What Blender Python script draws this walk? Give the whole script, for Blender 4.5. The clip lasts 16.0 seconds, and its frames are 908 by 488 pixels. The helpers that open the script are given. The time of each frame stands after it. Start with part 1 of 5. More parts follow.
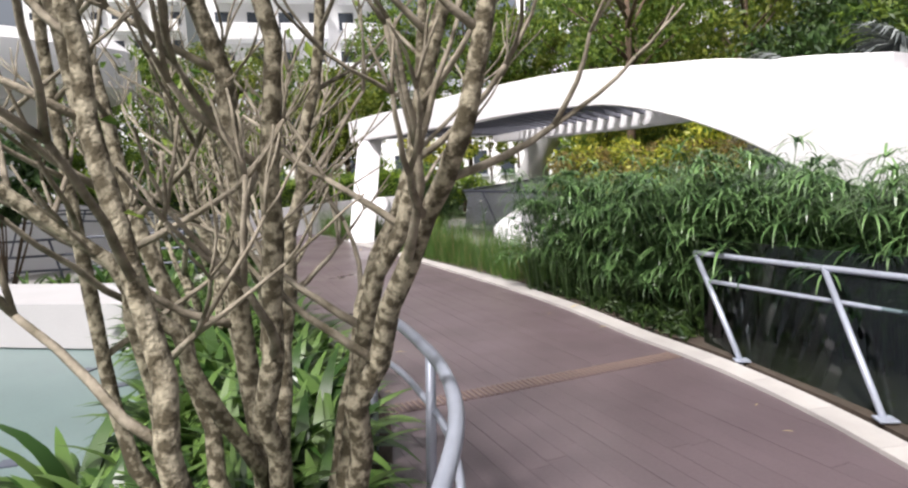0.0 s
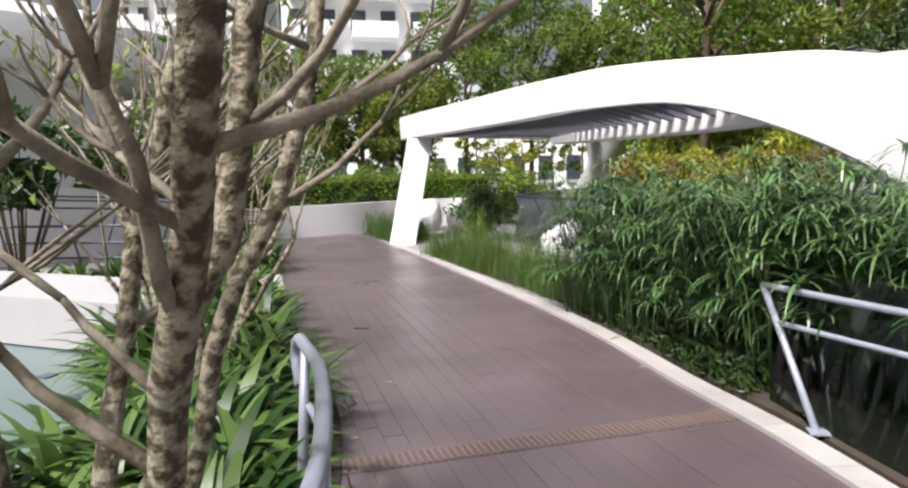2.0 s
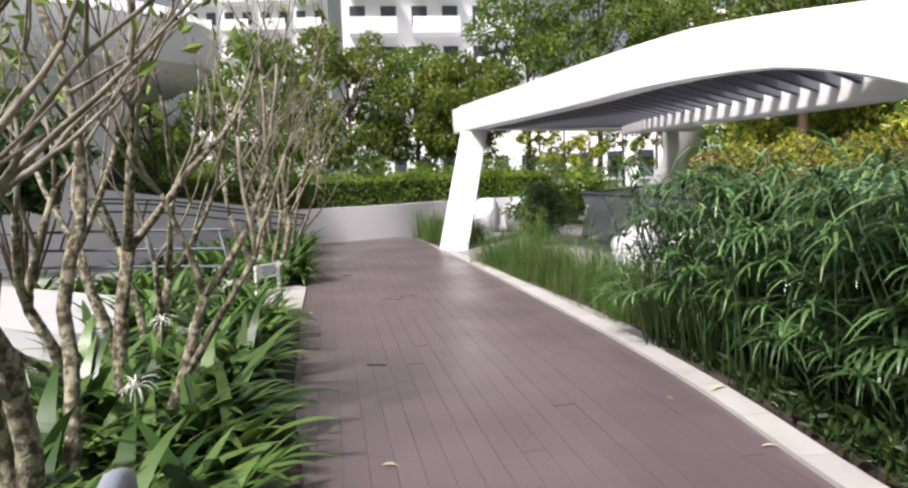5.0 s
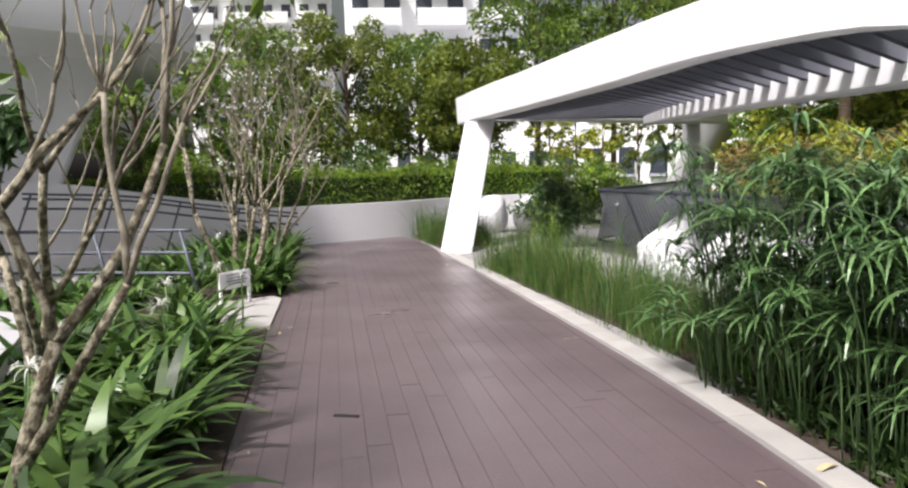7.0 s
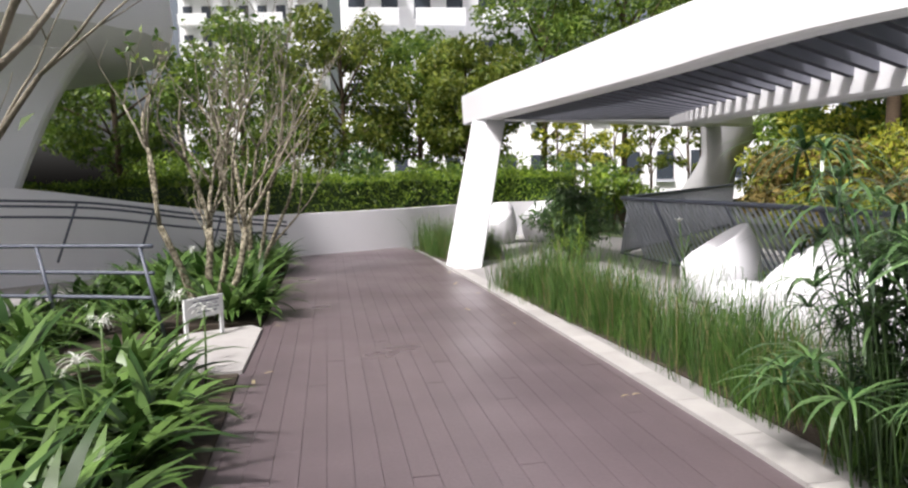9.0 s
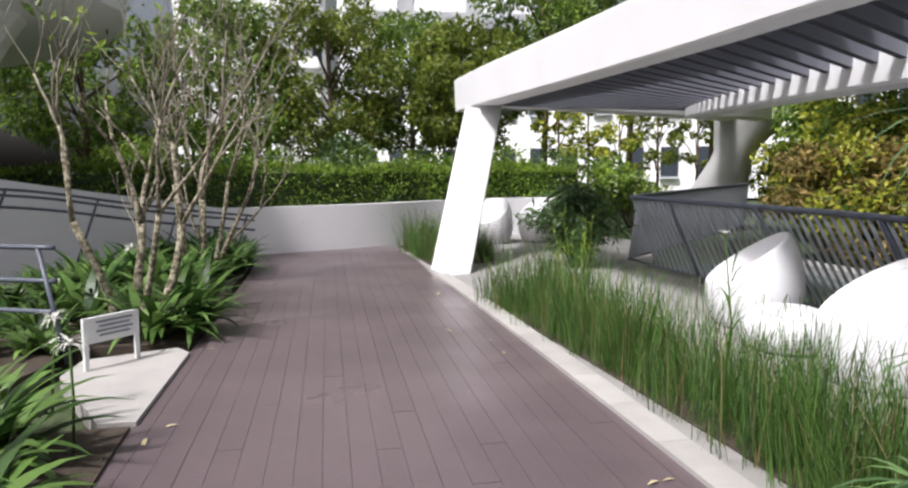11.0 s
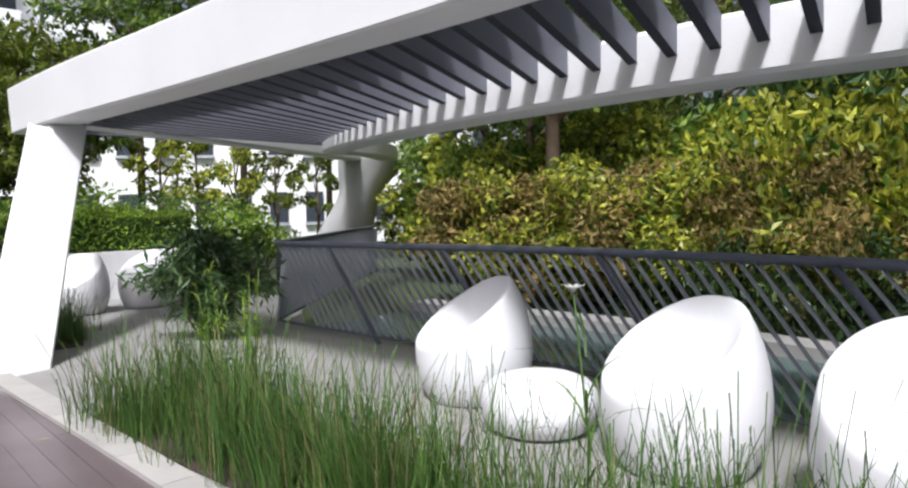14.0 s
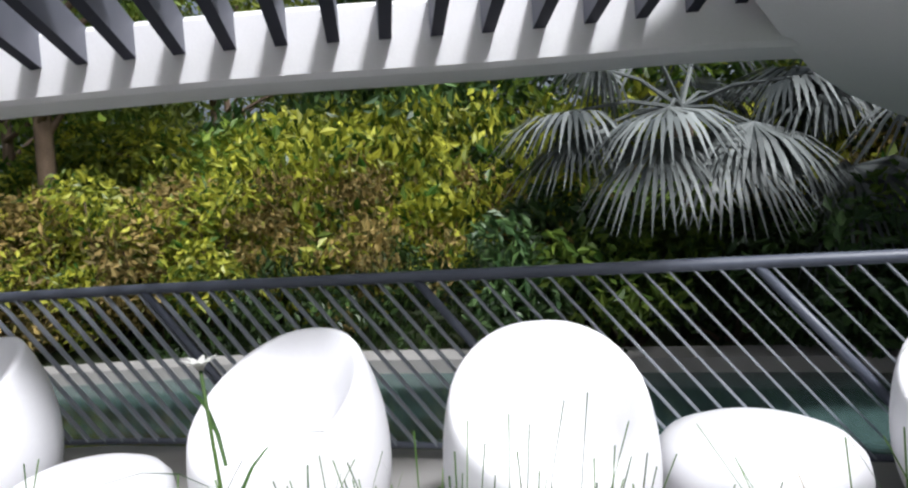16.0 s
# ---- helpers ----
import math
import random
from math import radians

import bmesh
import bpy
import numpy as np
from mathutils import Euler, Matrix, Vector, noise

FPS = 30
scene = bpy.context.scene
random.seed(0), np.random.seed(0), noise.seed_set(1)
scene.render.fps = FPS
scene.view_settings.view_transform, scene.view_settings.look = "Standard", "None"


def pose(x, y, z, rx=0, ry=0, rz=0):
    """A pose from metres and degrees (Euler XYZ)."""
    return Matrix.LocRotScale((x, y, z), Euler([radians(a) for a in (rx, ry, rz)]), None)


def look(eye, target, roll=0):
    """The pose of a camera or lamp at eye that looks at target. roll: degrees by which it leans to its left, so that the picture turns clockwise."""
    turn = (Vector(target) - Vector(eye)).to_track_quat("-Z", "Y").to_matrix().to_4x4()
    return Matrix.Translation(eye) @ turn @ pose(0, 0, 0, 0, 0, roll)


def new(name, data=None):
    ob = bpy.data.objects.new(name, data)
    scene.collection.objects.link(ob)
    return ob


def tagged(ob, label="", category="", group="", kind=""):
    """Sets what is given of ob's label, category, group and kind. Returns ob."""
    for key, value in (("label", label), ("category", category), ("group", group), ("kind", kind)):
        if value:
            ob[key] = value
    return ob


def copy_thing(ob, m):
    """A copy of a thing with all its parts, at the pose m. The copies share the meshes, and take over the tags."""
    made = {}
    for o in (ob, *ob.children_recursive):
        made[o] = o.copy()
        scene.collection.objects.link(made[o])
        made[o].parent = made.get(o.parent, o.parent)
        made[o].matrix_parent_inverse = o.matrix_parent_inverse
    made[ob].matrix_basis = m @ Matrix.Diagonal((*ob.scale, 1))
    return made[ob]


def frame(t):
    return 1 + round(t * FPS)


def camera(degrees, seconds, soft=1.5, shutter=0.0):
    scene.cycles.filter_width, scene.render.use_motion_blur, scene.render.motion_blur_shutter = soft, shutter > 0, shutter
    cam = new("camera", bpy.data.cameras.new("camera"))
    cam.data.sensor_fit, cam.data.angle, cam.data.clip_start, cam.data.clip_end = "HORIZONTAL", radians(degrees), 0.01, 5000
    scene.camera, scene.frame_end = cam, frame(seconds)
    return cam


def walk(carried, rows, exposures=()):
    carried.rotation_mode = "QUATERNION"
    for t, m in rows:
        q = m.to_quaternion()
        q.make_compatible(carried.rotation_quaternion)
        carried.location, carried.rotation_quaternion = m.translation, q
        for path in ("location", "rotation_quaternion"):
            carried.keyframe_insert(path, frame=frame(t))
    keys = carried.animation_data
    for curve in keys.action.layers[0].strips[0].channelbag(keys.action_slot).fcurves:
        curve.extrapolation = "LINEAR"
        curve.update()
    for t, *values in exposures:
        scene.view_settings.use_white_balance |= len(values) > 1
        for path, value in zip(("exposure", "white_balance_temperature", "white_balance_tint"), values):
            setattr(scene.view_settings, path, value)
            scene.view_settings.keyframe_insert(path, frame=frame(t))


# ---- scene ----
EXPOSURES = [(0, 1.02, 6450, 14), (9, 0.95, 6380, 13), (12, 0.8, 6200, 12), (14, 0.74, 6080, 11), (16, 0.76, 6030, 10)]
cam = camera(67.1, 16.0, soft=2.3)
PATH = [
    (0, (0.918, 0.769, 1.773), (0.68, 2.742, 1.545), -3.4),
    (0.5, (1.032, 1.071, 1.721), (0.731, 3.038, 1.521), -1.1),
    (1, (1.091, 1.386, 1.703), (0.839, 3.36, 1.502), -1.0),
    (1.5, (1.164, 1.717, 1.692), (0.877, 3.688, 1.508), -2.4),
    (2, (1.247, 1.976, 1.694), (0.817, 3.918, 1.485), -1.0),
    (2.5, (1.24, 2.337, 1.655), (0.797, 4.282, 1.508), -1.8),
    (3, (1.214, 2.684, 1.654), (0.729, 4.617, 1.481), -1.6),
    (3.2, (1.188, 2.793, 1.633), (0.632, 4.708, 1.477), -0.4),
    (5.3, (1.054, 3.986, 1.604), (0.434, 5.876, 1.396), -1.8),
    (5.5, (1.037, 4.14, 1.615), (0.418, 6.033, 1.424), -1.8),
    (6, (0.948, 4.494, 1.608), (0.261, 6.361, 1.405), -1.4),
    (6.5, (0.784, 4.849, 1.557), (0.22, 6.754, 1.327), -2.4),
    (7, (0.667, 5.195, 1.532), (0.032, 7.079, 1.321), -1.6),
    (7.5, (0.529, 5.511, 1.532), (-0.164, 7.374, 1.31), -0.6),
    (8, (0.333, 5.794, 1.559), (-0.257, 7.693, 1.34), -0.9),
    (8.5, (0.2, 6.134, 1.545), (-0.378, 8.037, 1.327), 0.5),
    (9, (0.022, 6.476, 1.55), (-0.6, 8.367, 1.351), -1.3),
    (9.2, (-0.063, 6.616, 1.544), (-0.617, 8.523, 1.304), -2.6),
    (11.3, (-0.335, 8.08, 1.54), (-0.951, 9.972, 1.337), 0.2),
    (11.5, (-0.424, 8.239, 1.479), (-0.943, 10.164, 1.322), -1.2),
    (12, (-0.588, 8.73, 1.463), (-0.794, 10.715, 1.34), 0.4),
    (12.5, (-0.681, 9.05, 1.453), (-0.665, 11.044, 1.294), 1.8),
    (13, (-0.797, 9.409, 1.431), (-0.599, 11.391, 1.251), -0.4),
    (13.5, (-0.89, 9.748, 1.425), (-0.534, 11.709, 1.25), -0.5),
    (14, (-0.96, 10.059, 1.427), (-0.454, 11.992, 1.334), -1.3),
    (14.5, (-0.983, 10.38, 1.425), (-0.002, 12.12, 1.323), -1.2),
    (15, (-0.89, 10.609, 1.425), (0.301, 12.215, 1.385), -1.7),
    (15.5, (-0.853, 10.826, 1.429), (0.557, 12.244, 1.392), -3.0),
    (16, (-0.835, 10.91, 1.452), (0.788, 12.074, 1.351), -4.0),
]
walk(cam, [(t, look(eye, target, roll)) for t, eye, target, roll in PATH], EXPOSURES)

# ---- world and sun ----
world = bpy.data.worlds.new("world")
scene.world = world
world.use_nodes = True
wn = world.node_tree.nodes
sky = wn.new("ShaderNodeTexSky")
sky.sky_type = "NISHITA"
sky.sun_disc = False
sky.sun_elevation, sky.sun_rotation = radians(55), radians(205)
sky.air_density, sky.dust_density, sky.ozone_density = 1.0, 8.0, 0.5
wn["Background"].inputs["Strength"].default_value = 0.067
haze = wn.new("ShaderNodeHueSaturation")
haze.inputs["Saturation"].default_value = 0.5
world.node_tree.links.new(sky.outputs["Color"], haze.inputs["Color"])
world.node_tree.links.new(haze.outputs["Color"], wn["Background"].inputs["Color"])
sun = new("sun", bpy.data.lights.new("sun", "SUN"))
sun.data.energy, sun.data.angle, sun.data.color = 2.85, radians(7), (1.0, 0.97, 0.94)
sun.matrix_world = look((-12, -15, 42), (0, 12, 0))


# ---- materials ----
def material(name, colour, rough=0.7, vary=0.12, scale=6.0, fine=90.0, bump=0.15, metal=0.0, island=0.0, second=None, spread=0.5, per_object=0.0, coat=0.0, sheen=None):
    """Base colour with two scales of noise, an optional second colour in patches, and a fine relief."""
    m = bpy.data.materials.new(name)
    m.use_nodes = True
    nt = m.node_tree
    b = nt.nodes["Principled BSDF"]
    b.inputs["Roughness"].default_value, b.inputs["Metallic"].default_value = rough, metal
    b.inputs["Coat Weight"].default_value = coat
    tc = nt.nodes.new("ShaderNodeTexCoord")
    big, small = nt.nodes.new("ShaderNodeTexNoise"), nt.nodes.new("ShaderNodeTexNoise")
    for n, s, d in ((big, scale, 4), (small, fine, 3)):
        n.inputs["Scale"].default_value, n.inputs["Detail"].default_value = s, d
        nt.links.new(tc.outputs["Object"], n.inputs["Vector"])
    if sheen:
        worn = nt.nodes.new("ShaderNodeMapRange")
        worn.inputs["From Min"].default_value, worn.inputs["From Max"].default_value = 0.25, 0.75
        worn.inputs["To Min"].default_value, worn.inputs["To Max"].default_value = sheen
        nt.links.new(big.outputs["Fac"], worn.inputs["Value"])
        nt.links.new(worn.outputs["Result"], b.inputs["Roughness"])
    mix = nt.nodes.new("ShaderNodeMix")
    mix.data_type = "RGBA"
    mix.inputs["A"].default_value = (*colour, 1)
    mix.inputs["B"].default_value = (*(second or [c * 0.6 for c in colour]), 1)
    ramp = nt.nodes.new("ShaderNodeMapRange")
    ramp.inputs["From Min"].default_value, ramp.inputs["From Max"].default_value = 0.5 - 0.25 * spread, 0.5 + 0.4 * spread
    nt.links.new(big.outputs["Fac"], ramp.inputs["Value"])
    ramp.inputs["To Max"].default_value = 1.0 if second else min(1.0, vary * 3)
    nt.links.new(ramp.outputs["Result"], mix.inputs["Factor"])
    hsv = nt.nodes.new("ShaderNodeHueSaturation")
    nt.links.new(mix.outputs["Result"], hsv.inputs["Color"])
    add = nt.nodes.new("ShaderNodeMath")
    add.operation = "MULTIPLY_ADD"
    nt.links.new(small.outputs["Fac"], add.inputs[0])
    add.inputs[1].default_value, add.inputs[2].default_value = 2 * vary, 1 - vary
    value = add.outputs[0]
    if island or per_object:
        src = nt.nodes.new("ShaderNodeNewGeometry").outputs["Random Per Island"] if island else nt.nodes.new("ShaderNodeObjectInfo").outputs["Random"]
        amount = island or per_object
        ma = nt.nodes.new("ShaderNodeMath")
        ma.operation = "MULTIPLY_ADD"
        nt.links.new(src, ma.inputs[0])
        ma.inputs[1].default_value, ma.inputs[2].default_value = 2 * amount, 1 - amount
        mu = nt.nodes.new("ShaderNodeMath")
        mu.operation = "MULTIPLY"
        nt.links.new(value, mu.inputs[0])
        nt.links.new(ma.outputs[0], mu.inputs[1])
        value = mu.outputs[0]
    nt.links.new(value, hsv.inputs["Value"])
    nt.links.new(hsv.outputs["Color"], b.inputs["Base Color"])
    if bump:
        bp = nt.nodes.new("ShaderNodeBump")
        bp.inputs["Strength"].default_value, bp.inputs["Distance"].default_value = bump, 0.01
        nt.links.new(small.outputs["Fac"], bp.inputs["Height"])
        nt.links.new(bp.outputs["Normal"], b.inputs["Normal"])
    return m


def leaf_material(name, low, high, rough=0.45, through_light=0.35, gloss=0.4):
    """Leaves: colour between two greens by leaf, some light passing through."""
    m = bpy.data.materials.new(name)
    m.use_nodes = True
    nt = m.node_tree
    b = nt.nodes["Principled BSDF"]
    geo = nt.nodes.new("ShaderNodeNewGeometry")
    ramp = nt.nodes.new("ShaderNodeValToRGB")
    ramp.color_ramp.elements[0].color, ramp.color_ramp.elements[1].color = (*low, 1), (*high, 1)
    ramp.color_ramp.elements[0].position, ramp.color_ramp.elements[1].position = 0.05, 0.95
    nt.links.new(geo.outputs["Random Per Island"], ramp.inputs["Fac"])
    tc, no = nt.nodes.new("ShaderNodeTexCoord"), nt.nodes.new("ShaderNodeTexNoise")
    no.inputs["Scale"].default_value = 1.3
    nt.links.new(tc.outputs["Object"], no.inputs["Vector"])
    hsv = nt.nodes.new("ShaderNodeHueSaturation")
    ma = nt.nodes.new("ShaderNodeMath")
    ma.operation = "MULTIPLY_ADD"
    nt.links.new(no.outputs["Fac"], ma.inputs[0])
    # tone by clump, widened so its darks stand for shade within the foliage
    ma.inputs[1].default_value, ma.inputs[2].default_value = 1.7, 0.12
    nt.links.new(ma.outputs[0], hsv.inputs["Value"])
    nt.links.new(ramp.outputs["Color"], hsv.inputs["Color"])
    nt.links.new(hsv.outputs["Color"], b.inputs["Base Color"])
    b.inputs["Roughness"].default_value = rough
    b.inputs["Specular IOR Level"].default_value = gloss
    tr, mx = nt.nodes.new("ShaderNodeBsdfTranslucent"), nt.nodes.new("ShaderNodeMixShader")
    nt.links.new(hsv.outputs["Color"], tr.inputs["Color"])
    mx.inputs["Fac"].default_value = through_light
    out = nt.nodes["Material Output"]
    nt.links.new(b.outputs[0], mx.inputs[1])
    nt.links.new(tr.outputs[0], mx.inputs[2])
    nt.links.new(mx.outputs[0], out.inputs["Surface"])
    return m


def glass_material(name, colour, rough=0.02):
    m = bpy.data.materials.new(name)
    m.use_nodes = True
    b = m.node_tree.nodes["Principled BSDF"]
    b.inputs["Base Color"].default_value = (*colour, 1)
    b.inputs["Roughness"].default_value, b.inputs["Transmission Weight"].default_value = rough, 1.0
    b.inputs["IOR"].default_value = 1.45
    return m


WHITE = material("white_render", (0.75, 0.745, 0.765), 0.6, 0.035, 1.2, 60, 0.08)
GREYW = material("grey_and_shaded_render", (0.4, 0.395, 0.4), 0.7, 0.06, 1.5, 60, 0.1)
CONC = material("concrete", (0.27, 0.26, 0.25), 0.8, 0.12, 2.0, 120, 0.2)
KERB = material("kerb_stone", (0.38, 0.362, 0.345), 0.85, 0.12, 3.0, 150, 0.25, per_object=0.07)
DECK = material("deck_board", (0.12, 0.091, 0.098), 0.36, 0.2, 0.6, 45, 0.1, per_object=0.035, sheen=(0.24, 0.52))
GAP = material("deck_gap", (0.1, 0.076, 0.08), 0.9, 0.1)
SOIL = material("soil", (0.055, 0.04, 0.028), 0.95, 0.3, 5.0, 60, 0.6)
LAWN = material("ground_cover", (0.05, 0.07, 0.025), 0.95, 0.3, 0.4, 20, 0.5)
STEEL = material("galvanised_steel", (0.36, 0.39, 0.46), 0.45, 0.08, 8, 200, 0.05, metal=0.35)
DARKSTEEL = material("dark_painted_steel", (0.085, 0.095, 0.125), 0.45, 0.1, 6, 150, 0.06)
BARS = material("steel_bars", (0.25, 0.265, 0.295), 0.45, 0.08, 8, 150, 0.05)
# slat tones: shade below and skylight on the sides put into the colours
NAVY = material("navy_slat_shaded", (0.009, 0.01, 0.024), 0.65, 0.1, 5, 90, 0.05)
SLATGREY = material("slat_skylit_grey", (0.19, 0.195, 0.235), 0.6, 0.06, 4, 90, 0.05)
PLASTIC = material("white_moulded_plastic", (0.74, 0.735, 0.76), 0.42, 0.03, 5, 40, 0.05)
BARK = material("mottled_bark", (0.075, 0.062, 0.036), 0.9, 0.35, 25, 90, 1.0, second=(0.35, 0.315, 0.23), spread=0.26)
TWIG = material("pale_twig", (0.3, 0.265, 0.205), 0.9, 0.25, 12, 80, 0.6, second=(0.1, 0.085, 0.055))
TRUNK = material("tree_bark", (0.13, 0.09, 0.06), 0.9, 0.25, 4, 40, 0.7)
PALMTRUNK = material("dark_palm_trunk", (0.05, 0.035, 0.025), 0.95, 0.3, 6, 50, 0.8)
TILE = material("pale_green_tile", (0.14, 0.195, 0.19), 0.35, 0.08, 1.5, 30, 0.03)
WATER = material("pond_water", (0.055, 0.095, 0.09), 0.12, 0.1, 1.0, 12, 0.1)
DRAIN = material("drain_grate", (0.17, 0.12, 0.10), 0.6, 0.2, 3, 100, 0.1)
BLACK = material("black_slot", (0.01, 0.01, 0.01), 0.8, 0.1)
BLDG = material("tower_render", (0.84, 0.84, 0.85), 0.7, 0.03, 0.3, 10, 0.0)
BLDG_SHADE = material("tower_grey_panel", (0.45, 0.47, 0.52), 0.6, 0.05, 0.3, 10, 0.0)
PANE = material("dark_window_pane", (0.05, 0.06, 0.075), 0.15, 0.1, 0.5, 10, 0.0)
SIGNW = material("sign_enamel", (0.75, 0.76, 0.76), 0.5, 0.04)
BLUEPANEL = material("blue_grey_panel", (0.13, 0.15, 0.2), 0.5, 0.08, 2, 60, 0.05)
GLASS = glass_material("tinted_glass", (0.14, 0.2, 0.175))
STICK = material("dry_leaf", (0.5, 0.42, 0.25), 0.8, 0.2)

L_LILY = leaf_material("lily_leaf", (0.026, 0.068, 0.012), (0.15, 0.255, 0.06), 0.36, 0.25, 0.45)
L_REED = leaf_material("papyrus_leaf", (0.012, 0.042, 0.013), (0.17, 0.3, 0.105), 0.3, 0.25, 0.5)
L_GRASS = leaf_material("rush_leaf", (0.035, 0.09, 0.018), (0.12, 0.22, 0.045), 0.5, 0.35, 0.3)
L_DRY = leaf_material("dry_stem", (0.14, 0.12, 0.05), (0.30, 0.25, 0.12), 0.6, 0.3, 0.2)
L_HEDGE = leaf_material("hedge_leaf", (0.035, 0.095, 0.01), (0.29, 0.41, 0.045), 0.4, 0.4, 0.5)
L_TREE = leaf_material("tree_leaf", (0.055, 0.12, 0.018), (0.23, 0.32, 0.05), 0.45, 0.45, 0.4)
L_TREE_Y = leaf_material("yellowing_leaf", (0.07, 0.12, 0.015), (0.27, 0.31, 0.05), 0.45, 0.45, 0.4)
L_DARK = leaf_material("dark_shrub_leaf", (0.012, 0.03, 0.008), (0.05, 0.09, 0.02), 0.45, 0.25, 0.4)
L_SHRUB = leaf_material("shrub_leaf", (0.028, 0.07, 0.02), (0.11, 0.19, 0.06), 0.4, 0.3, 0.5)
L_BANK = leaf_material("bank_leaf", (0.035, 0.1, 0.012), (0.6, 0.6, 0.075), 0.42, 0.45, 0.45)
L_BROWN = leaf_material("brown_scrub_leaf", (0.075, 0.075, 0.02), (0.38, 0.28, 0.1), 0.6, 0.35, 0.2)
L_PALM = leaf_material("silver_palm_leaf", (0.055, 0.065, 0.065), (0.23, 0.25, 0.245), 0.5, 0.15, 0.4)
L_FLOWER = leaf_material("white_petal", (0.75, 0.75, 0.7), (0.85, 0.85, 0.8), 0.6, 0.3, 0.3)


# ---- mesh helpers ----
def mesh_object(name, verts, faces, mat, parent=None, label="", smooth=False):
    me = bpy.data.meshes.new(name)
    me.from_pydata([tuple(v) for v in verts], [], [tuple(f) for f in faces])
    for m in mat if isinstance(mat, (list, tuple)) else [mat]:
        me.materials.append(m)
    if smooth:
        me.polygons.foreach_set("use_smooth", [True] * len(me.polygons))
    me.update()
    ob = new(name, me)
    if parent is not None:
        ob.parent = parent
    if label:
        ob["label"] = label
    return ob


def part(name, bm, mat, parent, label="", smooth=False):
    me = bpy.data.meshes.new(name)
    bm.normal_update()
    bm.to_mesh(me)
    bm.free()
    me.materials.append(mat)
    if smooth:
        me.polygons.foreach_set("use_smooth", [True] * len(me.polygons))
    ob = new(name, me)
    ob.parent = parent
    if label:
        ob["label"] = label
    return ob


def empty(name, at=(0, 0, 0), turn=0.0):
    ob = new(name)
    ob.matrix_basis = pose(*at, 0, 0, turn)
    return ob


def box_bm(size, at=(0, 0, 0), turn=None, bevel=0.0, bm=None):
    own = bm or bmesh.new()
    m = Matrix.Translation(at) @ (turn.to_4x4() if turn is not None else Matrix.Identity(4)) @ Matrix.Diagonal((*size, 1))
    made = bmesh.ops.create_cube(own, size=1.0, matrix=m)
    if bevel:
        edges = list({e for v in made["verts"] for e in v.link_edges})
        bmesh.ops.bevel(own, geom=edges, offset=bevel, segments=2, affect="EDGES")
    return own


def smooth_line(points, n):
    """n points at even steps along a soft curve through the given ones."""
    p = np.array(points, float)
    d = np.r_[0, np.cumsum(np.linalg.norm(np.diff(p, axis=0), axis=1))]
    tang = np.gradient(p, d, axis=0)
    out = []
    for s in np.linspace(0, d[-1], n):
        k = min(max(np.searchsorted(d, s) - 1, 0), len(d) - 2)
        h = d[k + 1] - d[k]
        u = (s - d[k]) / h
        out.append((2 * u**3 - 3 * u**2 + 1) * p[k] + (u**3 - 2 * u**2 + u) * h * tang[k] + (3 * u**2 - 2 * u**3) * p[k + 1] + (u**3 - u**2) * h * tang[k + 1])
    return np.array(out)


def tube_data(points, radii, sides=8, close=True):
    """Verts and faces of a tube along points."""
    p = np.array(points, float)
    r = np.broadcast_to(np.array(radii, float), (len(p),))
    t = np.gradient(p, axis=0)
    t /= np.linalg.norm(t, axis=1)[:, None] + 1e-9
    ref = np.array([0, 0, 1.0]) if abs(t[0][2]) < 0.9 else np.array([1.0, 0, 0])
    verts, faces = [], []
    for k in range(len(p)):
        a = np.cross(t[k], ref)
        a /= np.linalg.norm(a) + 1e-9
        b = np.cross(t[k], a)
        ref = np.cross(a, t[k])
        for s in range(sides):
            w = 2 * math.pi * s / sides
            verts.append(p[k] + r[k] * (math.cos(w) * a + math.sin(w) * b))
    for k in range(len(p) - 1):
        for s in range(sides):
            i, j = k * sides + s, k * sides + (s + 1) % sides
            faces.append((i, j, j + sides, i + sides))
    if close:
        faces.append(tuple(range(sides - 1, -1, -1)))
        faces.append(tuple(range((len(p) - 1) * sides, len(p) * sides)))
    return verts, faces


def tubes(name, lines, mat, parent, label="", sides=8, smooth=True):
    verts, faces = [], []
    for points, radii in lines:
        v, f = tube_data(points, radii, sides)
        n = len(verts)
        verts += v
        faces += [tuple(i + n for i in q) for q in f]
    return mesh_object(name, verts, faces, mat, parent, label, smooth)


def strip_sheet(left, right, z, thick, name, mat, parent=None):
    """A slab between two lines of the same count of points."""
    n = len(left)
    verts = [(x, y, z) for x, y in left] + [(x, y, z) for x, y in right] + [(x, y, z - thick) for x, y in left] + [(x, y, z - thick) for x, y in right]
    faces = []
    for k in range(n - 1):
        faces += [(k, k + 1, n + k + 1, n + k), (2 * n + k, 3 * n + k, 3 * n + k + 1, 2 * n + k + 1), (k, 2 * n + k, 2 * n + k + 1, k + 1), (n + k, n + k + 1, 3 * n + k + 1, 3 * n + k)]
    faces += [(0, n, 3 * n, 2 * n), (n - 1, 3 * n - 1, 4 * n - 1, 2 * n - 1)]
    return mesh_object(name, verts, faces, mat, parent)


